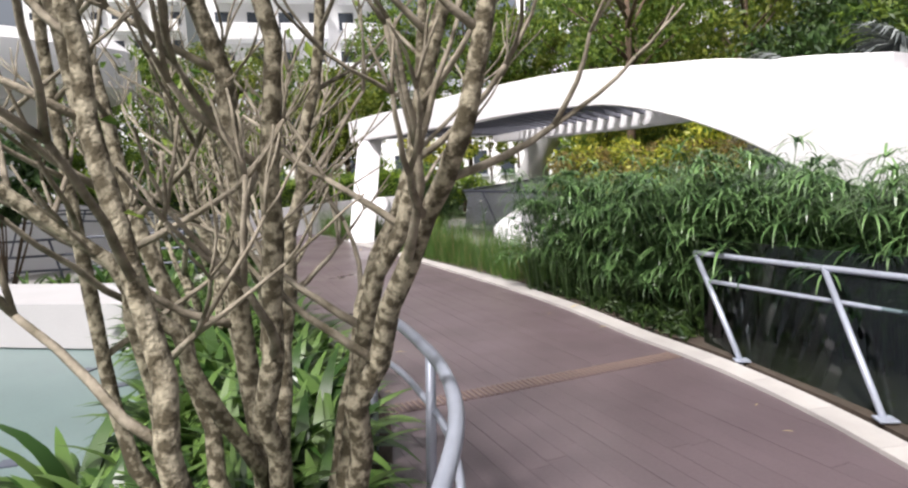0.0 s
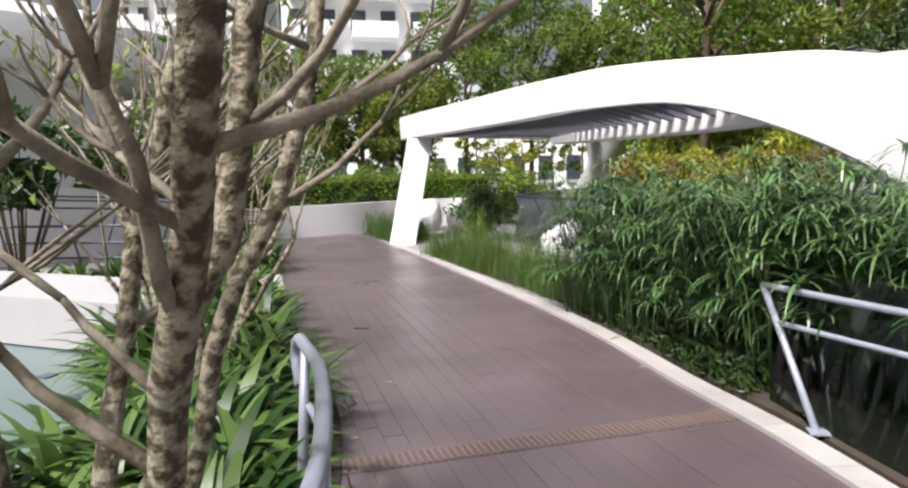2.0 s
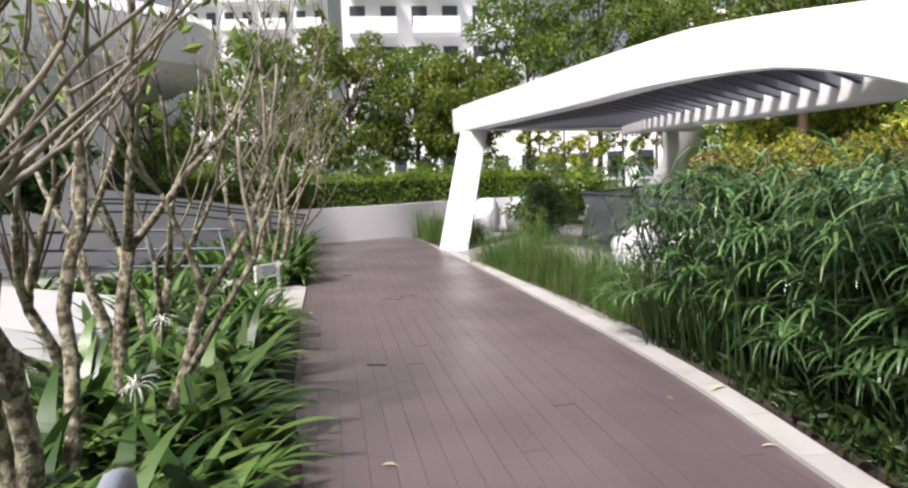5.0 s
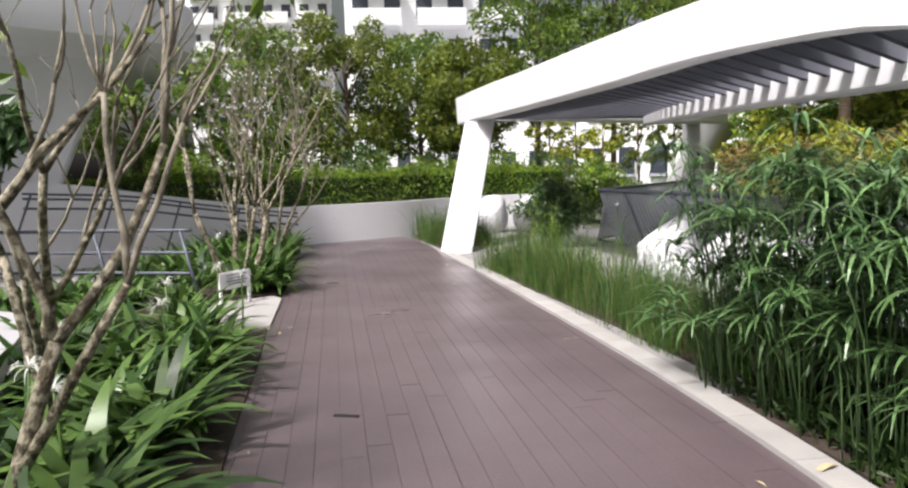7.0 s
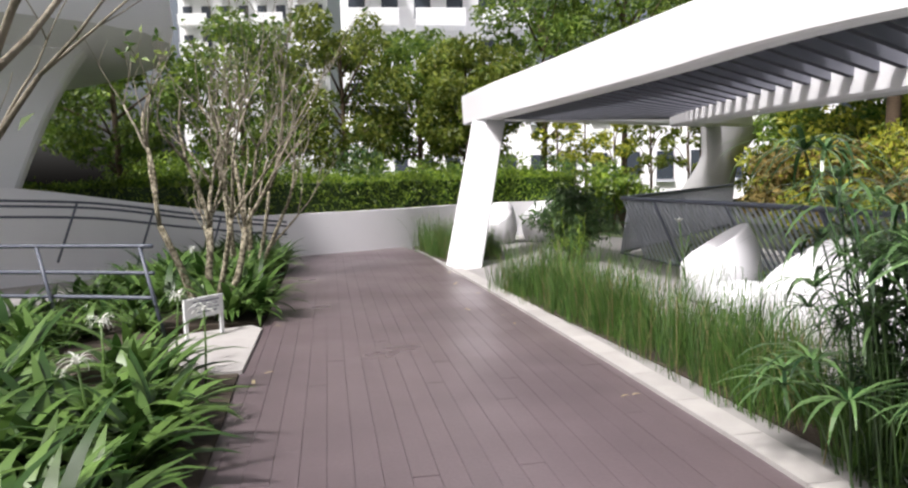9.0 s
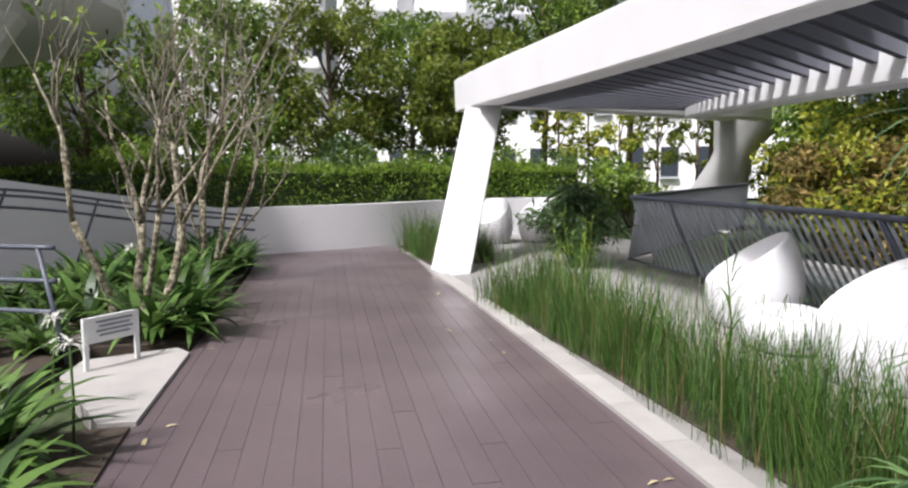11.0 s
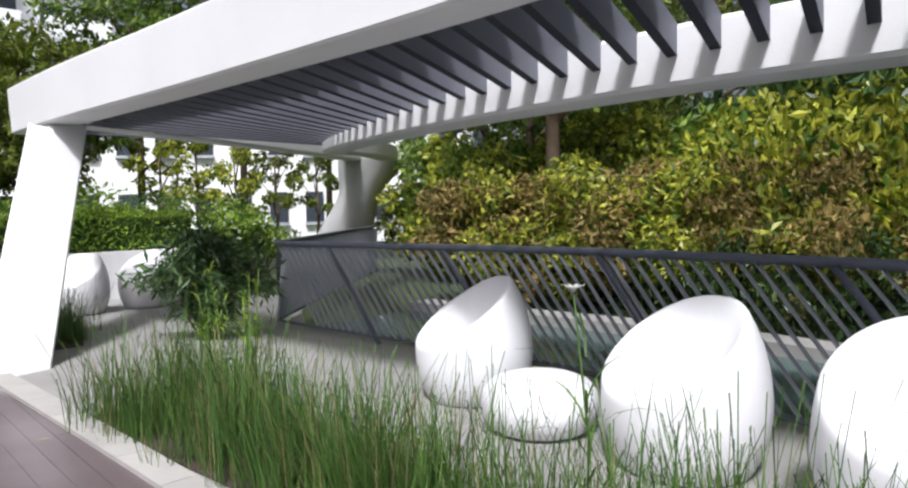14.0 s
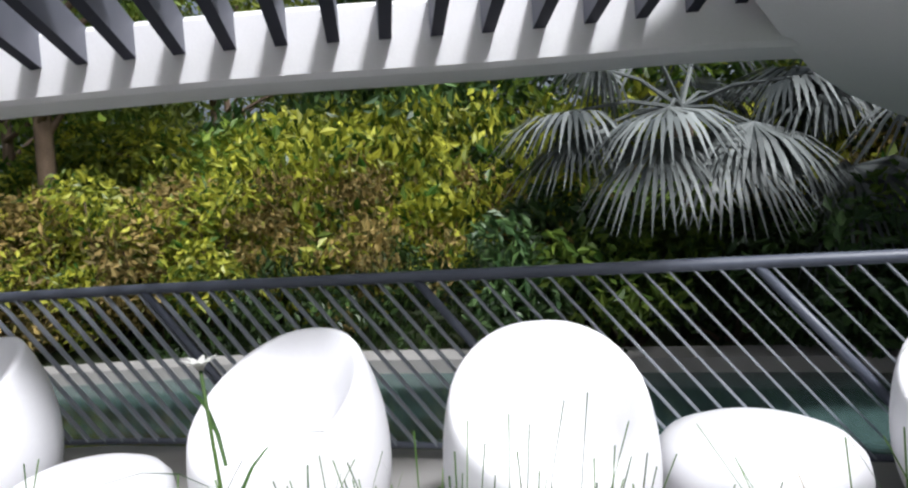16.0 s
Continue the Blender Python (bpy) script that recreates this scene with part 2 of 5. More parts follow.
def slab(name, outline, z, thick, mat, parent=None):
    bm = bmesh.new()
    f = bm.faces.new([bm.verts.new((x, y, z)) for x, y in outline])
    if f.normal.z < 0 or sum((outline[i - 1][0] * p[1] - p[0] * outline[i - 1][1]) for i, p in enumerate(outline)) < 0:
        f.normal_flip()
    made = bmesh.ops.extrude_face_region(bm, geom=[f])
    for v in made["geom"]:
        if isinstance(v, bmesh.types.BMVert):
            v.co.z -= thick
    bmesh.ops.recalc_face_normals(bm, faces=bm.faces)
    bmesh.ops.triangulate(bm, faces=[g for g in bm.faces if len(g.verts) > 4])
    return part(name, bm, mat, parent)


def inside(x, y, outline):
    hit = False
    for i, (x1, y1) in enumerate(outline):
        x0, y0 = outline[i - 1]
        if (y0 > y) != (y1 > y) and x < (x1 - x0) * (y - y0) / (y1 - y0) + x0:
            hit = not hit
    return hit


def scatter(outline, count, rng):
    xs, ys = [p[0] for p in outline], [p[1] for p in outline]
    out = []
    while len(out) < count:
        x, y = rng.uniform(min(xs), max(xs)), rng.uniform(min(ys), max(ys))
        if inside(x, y, outline):
            out.append((x, y))
    return out


def leaf_mesh(name, centres, ups, size, mat, parent, rng, wide=0.45, fold=0.12, label=""):
    """Many small pointed leaves, each a folded pair of faces, at the centres, leaning to ups."""
    c = np.array(centres, float)
    n = len(c)
    d = np.array(ups, float) + rng.normal(0, 0.55, (n, 3))
    d /= np.linalg.norm(d, axis=1)[:, None] + 1e-9
    a = np.cross(d, rng.normal(0, 1, (n, 3)))
    a /= np.linalg.norm(a, axis=1)[:, None] + 1e-9
    up = np.cross(a, d)
    s = (size * rng.uniform(0.6, 1.3, n))[:, None]
    v = np.empty((n, 4, 3))
    v[:, 0] = c - d * s * 0.5
    v[:, 1] = c + a * s * wide * 0.5 + up * s * fold
    v[:, 2] = c + d * s * 0.5
    v[:, 3] = c - a * s * wide * 0.5 + up * s * fold
    base = 4 * np.arange(n)[:, None]
    f = np.concatenate([base + [0, 1, 2], base + [0, 2, 3]], 1).reshape(-1, 3)
    return mesh_object(name, v.reshape(-1, 3).tolist(), f.tolist(), mat, parent, label)


def blade_data(base, way, length, width, bend, steps, verts, faces, cross=None, lift=0.0):
    """One long blade that arches over: base, level heading in radians, start slope by bend."""
    dx, dy = math.cos(way), math.sin(way)
    n0 = len(verts)
    x, y, z = base
    slope = bend[0]
    for k in range(steps + 1):
        u = k / steps
        w = width * (0.55 + 0.9 * u - 1.43 * u * u) if k < steps else 0.002
        verts.append((x - dy * w, y + dx * w, z + 0.12 * w))
        verts.append((x + dy * w, y - dx * w, z + 0.12 * w))
        step = length / steps
        x, y, z = x + dx * step * math.cos(slope), y + dy * step * math.cos(slope), z + step * math.sin(slope)
        slope += (bend[1] - bend[0]) / steps
    for k in range(steps):
        i = n0 + 2 * k
        faces.append((i, i + 1, i + 3, i + 2))


# ---- ground, deck and kerb ----
rng = np.random.default_rng(7)
DECK_R = [(3.4, -6), (3.3, -2), (3.15, 2), (2.95, 4), (2.65, 5.4), (2.2, 6.65), (1.83, 7.42), (1.29, 8.7), (0.64, 10.0), (-0.09, 11.3), (-0.84, 12.6), (-1.93, 14.45), (-2.87, 16.0), (-3.72, 17.4), (-4.6, 18.9), (-5.75, 20.45)]
DECK_L = [(0.55, -6), (0.5, -2), (0.35, 2), (0.1, 4), (-0.15, 5.3), (-0.75, 6.7), (-1.55, 7.95), (-2.65, 9.9), (-3.3, 11.0), (-4.1, 12.5), (-4.75, 13.75), (-5.5, 15.1), (-6.2, 16.4), (-7.35, 18.4)]
right_line, left_line = smooth_line(DECK_R, 60), smooth_line(DECK_L, 60)
ground = mesh_object("ground", [(-400, -400, -0.14), (400, -400, -0.14), (400, 400, -0.14), (-400, 400, -0.14)], [(0, 1, 2, 3)], LAWN)
tagged(ground, "dark green planted ground reaching into the distance", "ground", kind="structure")
deck_floor = strip_sheet(left_line[:, :2].tolist(), right_line[:, :2].tolist(), -0.02, 0.1, "deck_floor", GAP)
tagged(deck_floor, "brown plank deck walkway curving through the garden", "walkway", kind="structure")


def offset(line, d):
    """A plan line shifted to its right by d metres."""
    t = np.gradient(line, axis=0)
    t /= np.linalg.norm(t, axis=1)[:, None]
    return line + np.stack([t[:, 1], -t[:, 0]], 1) * d


kerb_width = 0.2
KERB_LINE = smooth_line(DECK_R[:14], 80)
kerb = empty("kerb")
tagged(kerb, "pale concrete kerb strip edging the brown deck", "kerb", kind="structure")
outer_line = offset(KERB_LINE, kerb_width)
for k in range(0, 78, 2):
    a, b = KERB_LINE[k : k + 3], outer_line[k : k + 3]
    cut = 0.006
    aa = a.copy()
    bb = b.copy()
    aa[-1] += (a[-2] - a[-1]) / np.linalg.norm(a[-2] - a[-1]) * cut
    bb[-1] += (b[-2] - b[-1]) / np.linalg.norm(b[-2] - b[-1]) * cut
    strip_sheet(aa.tolist(), bb.tolist(), 0.03, 0.12, "kerb_stone", KERB, kerb)

# lounge paving, pad at the canopy's leg
paving = slab("lounge_paving", [(-3.9, 17.6), (-2.0, 14.6), (0.2, 10.9), (1.0, 9.5), (3.9, 9.5), (3.35, 10.9), (2.9, 12.1), (2.3, 13.7), (1.5, 15.6), (0.25, 17.6), (-0.6, 19.2), (-0.6, 22.5), (-3, 24.5), (-5.2, 22.3), (-5.6, 20.6)], 0.0, 0.12, CONC)
tagged(paving, "smooth grey concrete paving of the lounge corner", "paving", kind="structure")

# ---- canopy ----
canopy = empty("canopy", (-3.6, 17.5, 0))
tagged(canopy, "white sculpted concrete pergola with dark slats and leaning legs", "pergola")
canopy_inv = canopy.matrix_basis.inverted()


def under(ob, parent=None):
    """Makes ob a part of the canopy without moving it."""
    ob.parent = parent or canopy
    ob.matrix_parent_inverse = canopy_inv
    return ob


def loft(name, sections, mat, smooth=True):
    n = len(sections[0])
    verts = [v for s in sections for v in s]
    faces = []
    for k in range(len(sections) - 1):
        for i in range(n):
            j = (i + 1) % n
            faces.append((k * n + i, k * n + j, (k + 1) * n + j, (k + 1) * n + i))
    faces += [tuple(range(n - 1, -1, -1)), tuple(range((len(sections) - 1) * n, len(sections) * n))]
    ob = mesh_object(name, verts, faces, mat)
    bm = bmesh.new()
    bm.from_mesh(ob.data)
    bmesh.ops.recalc_face_normals(bm, faces=bm.faces)
    bm.to_mesh(ob.data)
    bm.free()
    if smooth:
        ob.data.polygons.foreach_set("use_smooth", [True] * len(ob.data.polygons))
        ob.data.set_sharp_from_angle(angle=radians(32))
    return ob


def round_section(corners, r=0.04):
    """Four corners turned into an eight-sided section with eased edges."""
    out = []
    for i, c in enumerate(corners):
        c = np.array(c)
        for o in (np.array(corners[i - 1]), np.array(corners[(i + 1) % 4])):
            d = o - c
            out.append(c + d / np.linalg.norm(d) * min(r, 0.3 * np.linalg.norm(d)))
    return out


# outer beam: x, y, underside z, top z, width of underside, top set in, face set out, its lower edge lifted
OUTER = [(-4.05, 20.6, 2.6, 3.2, 0.1, 0.45, 0.3, 0.0), (-3.3, 19.45, 2.6, 3.2, 0.1, 0.45, 0.33, 0.0), (-1.45, 16.7, 2.6, 3.18, 0.1, 0.45, 0.35, -0.02), (0.1, 14.3, 2.6, 3.16, 0.1, 0.45, 0.36, -0.03), (0.95, 12.9, 2.61, 3.12, 0.12, 0.45, 0.35, -0.04), (1.5, 12.1, 2.6, 3.1, 0.2, 0.5, 0.32, -0.05), (2.15, 11.45, 2.56, 3.06, 0.4, 0.6, 0.22, -0.04), (2.8, 11.0, 2.36, 3.02, 0.8, 0.75, 0.12, -0.02), (3.65, 10.4, 1.92, 2.95, 1.2, 1.0, 0.04, 0), (4.3, 9.5, 1.4, 2.66, 1.3, 1.2, 0.02, 0), (4.9, 8.4, 1.12, 2.36, 1.2, 1.3, 0.02, 0), (5.7, 7.0, 0.6, 2.1, 1.1, 1.2, 0.02, 0), (6.6, 5.4, -0.1, 1.2, 1.0, 1.0, 0.02, 0)]
outer = smooth_line(OUTER, 60)
tan = np.gradient(outer[:, :2], axis=0)
tan /= np.linalg.norm(tan, axis=1)[:, None]
inward = np.stack([-tan[:, 1], tan[:, 0]], 1)
sections = []
for p, w in zip(outer, inward):
    x, y, zb, zt, wide, setin, out, lift = p
    sections.append(round_section([(x - out * w[0], y - out * w[1], zb + lift), (x - (out + 0.03) * w[0], y - (out + 0.03) * w[1], zt), (x + w[0] * setin, y + w[1] * setin, zt + 0.02), (x + w[0] * wide, y + w[1] * wide, zb + 0.01)], 0.022))
outer_beam = under(loft("outer_beam", sections, WHITE))
outer_beam["label"] = "broad white curved beam flowing down into a shell"

# the near leg leans away from the deck
LEG = [(-3.46, 17.57, 0.0, 0.74, 0.38), (-3.55, 19.73, 2.66, 0.6, 0.48)]
leg_sections = []
for s in np.linspace(0, 1, 6):
    x, y, z, a, b = [u + (v - u) * s for u, v in zip(*LEG)]
    ax, ay = np.array((0.5, -0.55)), np.array((0.55, 0.6))
    ax, ay = ax / np.linalg.norm(ax), ay / np.linalg.norm(ay)
    c = [np.array((x, y)) + i * ax * a / 2 + j * ay * b / 2 for i, j in ((-1, -1), (1, -1), (1, 1), (-1, 1))]
    leg_sections.append(round_section([(*q, z) for q in c], 0.035))
under(loft("leg", leg_sections, WHITE))

# back beam to the flared column
BACK = [(-3.4, 19.9, 2.62), (-1.5, 22.8, 2.66), (0.2, 25.6, 2.7), (1.3, 27.6, 2.72)]
back = smooth_line(BACK, 16)
sections = [round_section([(x - 0.22, y - 0.15, z), (x + 0.22, y - 0.3, z), (x + 0.22, y - 0.3, z + 0.3), (x - 0.22, y - 0.15, z + 0.3)], 0.03) for x, y, z in back]
under(loft("back_beam", sections, WHITE))

# inner beam: curls from the column round the opening to the near shell
INNER = [(1.4, 25.6, 2.62, 0.34), (0.7, 23.8, 2.58, 0.34), (-0.05, 22.3, 2.5, 0.36), (-0.15, 20.6, 2.4, 0.38), (0.05, 18.4, 2.3, 0.38), (0.85, 15.5, 2.23, 0.4), (1.7, 13.9, 2.22, 0.4), (2.45, 12.9, 2.22, 0.42), (3.2, 11.9, 2.24, 0.55), (4.2, 10.8, 2.2, 0.75), (5.2, 9.6, 1.9, 0.9)]
inner = smooth_line(INNER, 50)
tan_i = np.gradient(inner[:, :2], axis=0)
tan_i /= np.linalg.norm(tan_i, axis=1)[:, None]
side_i = np.stack([-tan_i[:, 1], tan_i[:, 0]], 1)
sections = [round_section([(x, y, z), (x, y, z + h), (x + 0.42 * w[0], y + 0.42 * w[1], z + h), (x + 0.42 * w[0], y + 0.42 * w[1], z)], 0.03) for (x, y, z, h), w in zip(inner, side_i)]
under(loft("inner_beam", sections, WHITE))

# flared column at the back
sections = []
for s in np.linspace(0, 1, 12):
    z = -0.1 + 2.85 * s
    half = 1.05 - 0.55 * min(1, s / 0.7) ** 0.75 + 0.35 * max(0, s - 0.7) / 0.3
    cx = 0.4 + 1.05 * s
    cy = 27.9 - 0.8 * s
    sections.append([(cx + half * math.cos(a), cy + 0.45 * math.sin(a) * (1 + 0.4 * s), z) for a in np.linspace(0, 2 * math.pi, 17)[:-1]])
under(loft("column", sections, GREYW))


def beam_edge(line, x, y, dx, dy):
    """Where the level line from (x, y) along (dx, dy) meets a plan line: distance and the place along it."""
    best = None
    for k in range(len(line) - 1):
        ax, ay = line[k][:2]
        bx, by = line[k + 1][:2]
        det = dx * (ay - by) - dy * (ax - bx)
        if abs(det) < 1e-9:
            continue
        far = ((ax - x) * (ay - by) - (ay - y) * (ax - bx)) / det
        u = (dx * (ay - y) - dy * (ax - x)) / det
        if 0 <= u <= 1 and far > 0 and (best is None or far < best[0]):
            best = (far, k + u)
    return best


def slat_mesh(a, b, za, zb, depth=0.21, thick=0.07):
    d = np.array([b[0] - a[0], b[1] - a[1]])
    d /= np.linalg.norm(d)
    s = np.array([-d[1], d[0]]) * thick / 2
    v = []
    for p, z in ((a, za), (b, zb)):
        v += [(p[0] - s[0], p[1] - s[1], z), (p[0] + s[0], p[1] + s[1], z), (p[0] + s[0], p[1] + s[1], z + depth), (p[0] - s[0], p[1] - s[1], z + depth)]
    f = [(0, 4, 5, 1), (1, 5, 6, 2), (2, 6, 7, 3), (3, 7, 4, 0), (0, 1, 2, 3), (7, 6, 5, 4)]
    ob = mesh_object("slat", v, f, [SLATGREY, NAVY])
    # underside takes the navy darkened for shade
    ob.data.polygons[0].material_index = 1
    return under(ob)


sdir = np.array((0.745, 0.667))
inner_edge = np.stack([outer[:, 0] + inward[:, 0] * (outer[:, 4] - 0.06), outer[:, 1] + inward[:, 1] * (outer[:, 4] - 0.06)], 1)
back_edge = back[:, :2]
along = np.array((-0.667, 0.745))
for k in range(-14, 44):
    o = np.array((1.95, 13.63)) + along * 0.283 * k - sdir * 20
    starts = [h for h in (beam_edge(inner_edge, *o, *sdir),) if h]
    if not starts:
        continue
    a = o + sdir * starts[0][0]
    end = beam_edge(inner, *(a + sdir * 0.05), *sdir)
    far = beam_edge(back_edge, *(a + sdir * 0.05), *sdir)
    if end and (not far or end[0] <= far[0]):
        x, y, z, h = [np.interp(end[1], range(len(inner)), inner[:, c]) for c in range(4)]
        b = a + sdir * (end[0] + 0.2)
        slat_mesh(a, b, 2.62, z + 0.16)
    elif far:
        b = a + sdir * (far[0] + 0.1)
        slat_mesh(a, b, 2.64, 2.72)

# ---- fence along the water ----
FENCE = [(-0.95, 19.1), (0.0, 17.6), (0.75, 16.5), (1.35, 15.5), (2.05, 13.85), (2.65, 12.2), (3.15, 10.8), (3.6, 9.3)]
fence_line = smooth_line(FENCE, 200)
fd = np.r_[0, np.cumsum(np.linalg.norm(np.diff(fence_line, axis=0), axis=1))]


def on_fence(s):
    return np.array([np.interp(s, fd, fence_line[:, 0]), np.interp(s, fd, fence_line[:, 1])])


def flat_bar(a, b, za, zb, parent):
    """A slanting flat bar set edge-on to the railing's line."""
    d = (b - a) / np.linalg.norm(b - a)
    n = np.array((-d[1], d[0])) * 0.02
    w = d * 0.0065
    v = []
    for p, z in ((a, za), (b, zb)):
        v += [(*(p + n + w), z), (*(p - n + w), z), (*(p - n - w), z), (*(p + n - w), z)]
    return mesh_object("bar", v, [(0, 1, 5, 4), (1, 2, 6, 5), (2, 3, 7, 6), (3, 0, 4, 7), (3, 2, 1, 0), (4, 5, 6, 7)], BARS, parent)


fence = empty("fence")
tagged(fence, "dark metal railing with slanting thin bars beside the water", "railing")
top3 = [(x, y, 1.08) for x, y in fence_line[::4]]
tubes("top_rail", [(top3, 0.034)], DARKSTEEL, fence, "dark painted round top rail")
tubes("bottom_rail", [([(x, y, 0.09) for x, y in fence_line[::4]], 0.02)], DARKSTEEL, fence)
lean = 0.86
mark = int(np.argmin(np.linalg.norm(fence_line - np.array((2.15, 13.37)), axis=1)))
s = fd[mark] % 1.82
while s < fd[-1] - 0.1:
    a, b = on_fence(s), on_fence(min(s + lean, fd[-1]))
    tubes("post", [([(*a, 1.06), (*(a + (b - a) * 0.5), 0.55), (*b, 0.0)], 0.027)], DARKSTEEL, fence)
    s += 1.82
bar = 0.07
while bar < fd[-1] - lean:
    a, b = on_fence(bar), on_fence(bar + lean * 0.93)
    flat_bar(a, b, 1.06, 0.09, fence)
    bar += 0.125
# second short railing behind, by the column
fence_b = empty("railing")
tagged(fence_b, "short dark metal railing beyond the lounge corner", "railing")
RB = [(-0.95, 19.15), (0.1, 22.5), (1.44, 26.6)]
rb = smooth_line(RB, 60)
tubes("top_rail", [([(x, y, 1.08 + 0.05 * k / 60) for k, (x, y) in enumerate(rb)], 0.03)], DARKSTEEL, fence_b)
tubes("bottom_rail", [([(x, y, 0.09) for x, y in rb], 0.02)], DARKSTEEL, fence_b)
for k in range(0, 58, 1):
    a, b = rb[k], rb[min(k + 3, 59)]
    flat_bar(b, a, 1.08, 0.09, fence_b)

# ---- pond behind the fence ----
near_bank, far_bank = offset(fence_line, -0.12)[::10], offset(fence_line, -2.3)[::10]
pond = strip_sheet(near_bank.tolist(), far_bank.tolist(), -0.06, 0.06, "water", WATER)
tagged(pond, "still green pond water behind the railing", "water", kind="structure")
cop = strip_sheet(offset(fence_line, -2.3)[::10].tolist(), offset(fence_line, -2.75)[::10].tolist(), 0.07, 0.2, "pond_wall", CONC)
tagged(cop, "low weathered concrete pond edge", "pond edge", kind="structure")

# ---- low white wall with hedge ----
WALL = [(-7.9, 17.75), (-7.35, 18.4), (-5.75, 20.45), (-5.1, 21.8), (-4.0, 23.3), (-2.4, 24.2)]
wl = smooth_line(WALL, 40)
bw = offset(wl, -0.25)
wall_white = strip_sheet(wl.tolist(), bw.tolist(), 0.85, 1.0, "wall_white", WHITE)
tagged(wall_white, "low smooth white garden wall below a clipped hedge", "wall", kind="structure")


# ---- white moulded chairs and footstools ----
def lounge_chair(name):
    thing = empty(name)
    n, verts, faces = 40, [], []

    def egg(z):
        return 0.452 * math.sqrt(max(0.0, 1 - ((z - 0.36) / (0.74 if z > 0.36 else 0.56)) ** 2))

    prof = []
    for i in range(n):
        th = 2 * math.pi * i / n
        back_up = (1 - math.cos(th)) / 2
        h = 0.42 + 0.48 * (1 - (1 - back_up) ** 1.35)
        col = []
        for k in range(12):
            z = h * (k / 11) ** 0.9
            col.append((egg(z), z))
        r = egg(h)
        lip = 0.05
        col.append((r - 0.015, h + 0.018))
        col.append((r - lip, h + 0.012))
        for q in (0.25, 0.5, 0.75, 0.95):
            col.append(((r - lip) * (1 - q) ** 0.7, (h - 0.01) + (0.33 - h) * (1 - (1 - q) ** 2.2)))
        prof.append([(rr * math.cos(th), rr * math.sin(th), zz) for rr, zz in col])
    m = len(prof[0])
    for c in prof:
        verts += c
    for i in range(n):
        j = (i + 1) % n
        for k in range(m - 1):
            faces.append((i * m + k, j * m + k, j * m + k + 1, i * m + k + 1))
    faces.append(tuple(i * m + m - 1 for i in range(n)))
    faces.append(tuple(i * m for i in range(n - 1, -1, -1)))
    mesh_object("shell", verts, faces, PLASTIC, thing, "", True)
    ring = [(0.34 * math.cos(a), 0.34 * math.sin(a), 0.012) for a in np.linspace(0, 2 * math.pi, 33)]
    tubes("base_ring", [(ring, 0.014)], DARKSTEEL, thing, "dark rubber base ring", sides=6)
    return tagged(thing, "white moulded plastic egg lounge chair on grey paving", "chair", "white lounge chairs")


def footstool(name):
    thing = empty(name)
    n, verts, faces = 36, [], []
    prof = [(0.27, 0.0), (0.33, 0.035), (0.375, 0.11), (0.385, 0.18), (0.37, 0.26), (0.325, 0.315), (0.24, 0.35), (0.12, 0.364), (0.02, 0.366)]
    for r, z in prof:
        verts += [(r * math.cos(2 * math.pi * i / n), r * math.sin(2 * math.pi * i / n), z) for i in range(n)]
    for k in range(len(prof) - 1):
        for i in range(n):
            j = (i + 1) % n
            faces.append((k * n + i, k * n + j, (k + 1) * n + j, (k + 1) * n + i))
    faces += [tuple(range(n - 1, -1, -1)), tuple(range((len(prof) - 1) * n, len(prof) * n))]
    mesh_object("shell", verts, faces, PLASTIC, thing, "", True)
    ring = [(0.29 * math.cos(a), 0.29 * math.sin(a), 0.012) for a in np.linspace(0, 2 * math.pi, 33)]
    tubes("base_ring", [(ring, 0.012)], DARKSTEEL, thing, "dark rubber base ring", sides=6)
    return tagged(thing, "low round white plastic footstool on grey paving", "footstool", "white footstools")


chair = lounge_chair("lounge_chair")
chair.matrix_basis = pose(0.5, 15.1, 0, 0, 0, 185)
for x, y, turn in ((1.2, 13.36, 190), (1.66, 12.28, 212), (2.7, 10.68, 172), (-3.9, 21.6, 250), (-3.0, 22.2, 240)):
    copy_thing(chair, pose(x, y, 0, 0, 0, turn))
stool = footstool("footstool")
stool.matrix_basis = pose(0.68, 14.2, 0, 0, 0, 0)
wide_stool = copy_thing(stool, pose(2.36, 11.62, 0, 0, 0, 30))
wide_stool.scale = (1.18, 1.18, 1.12)

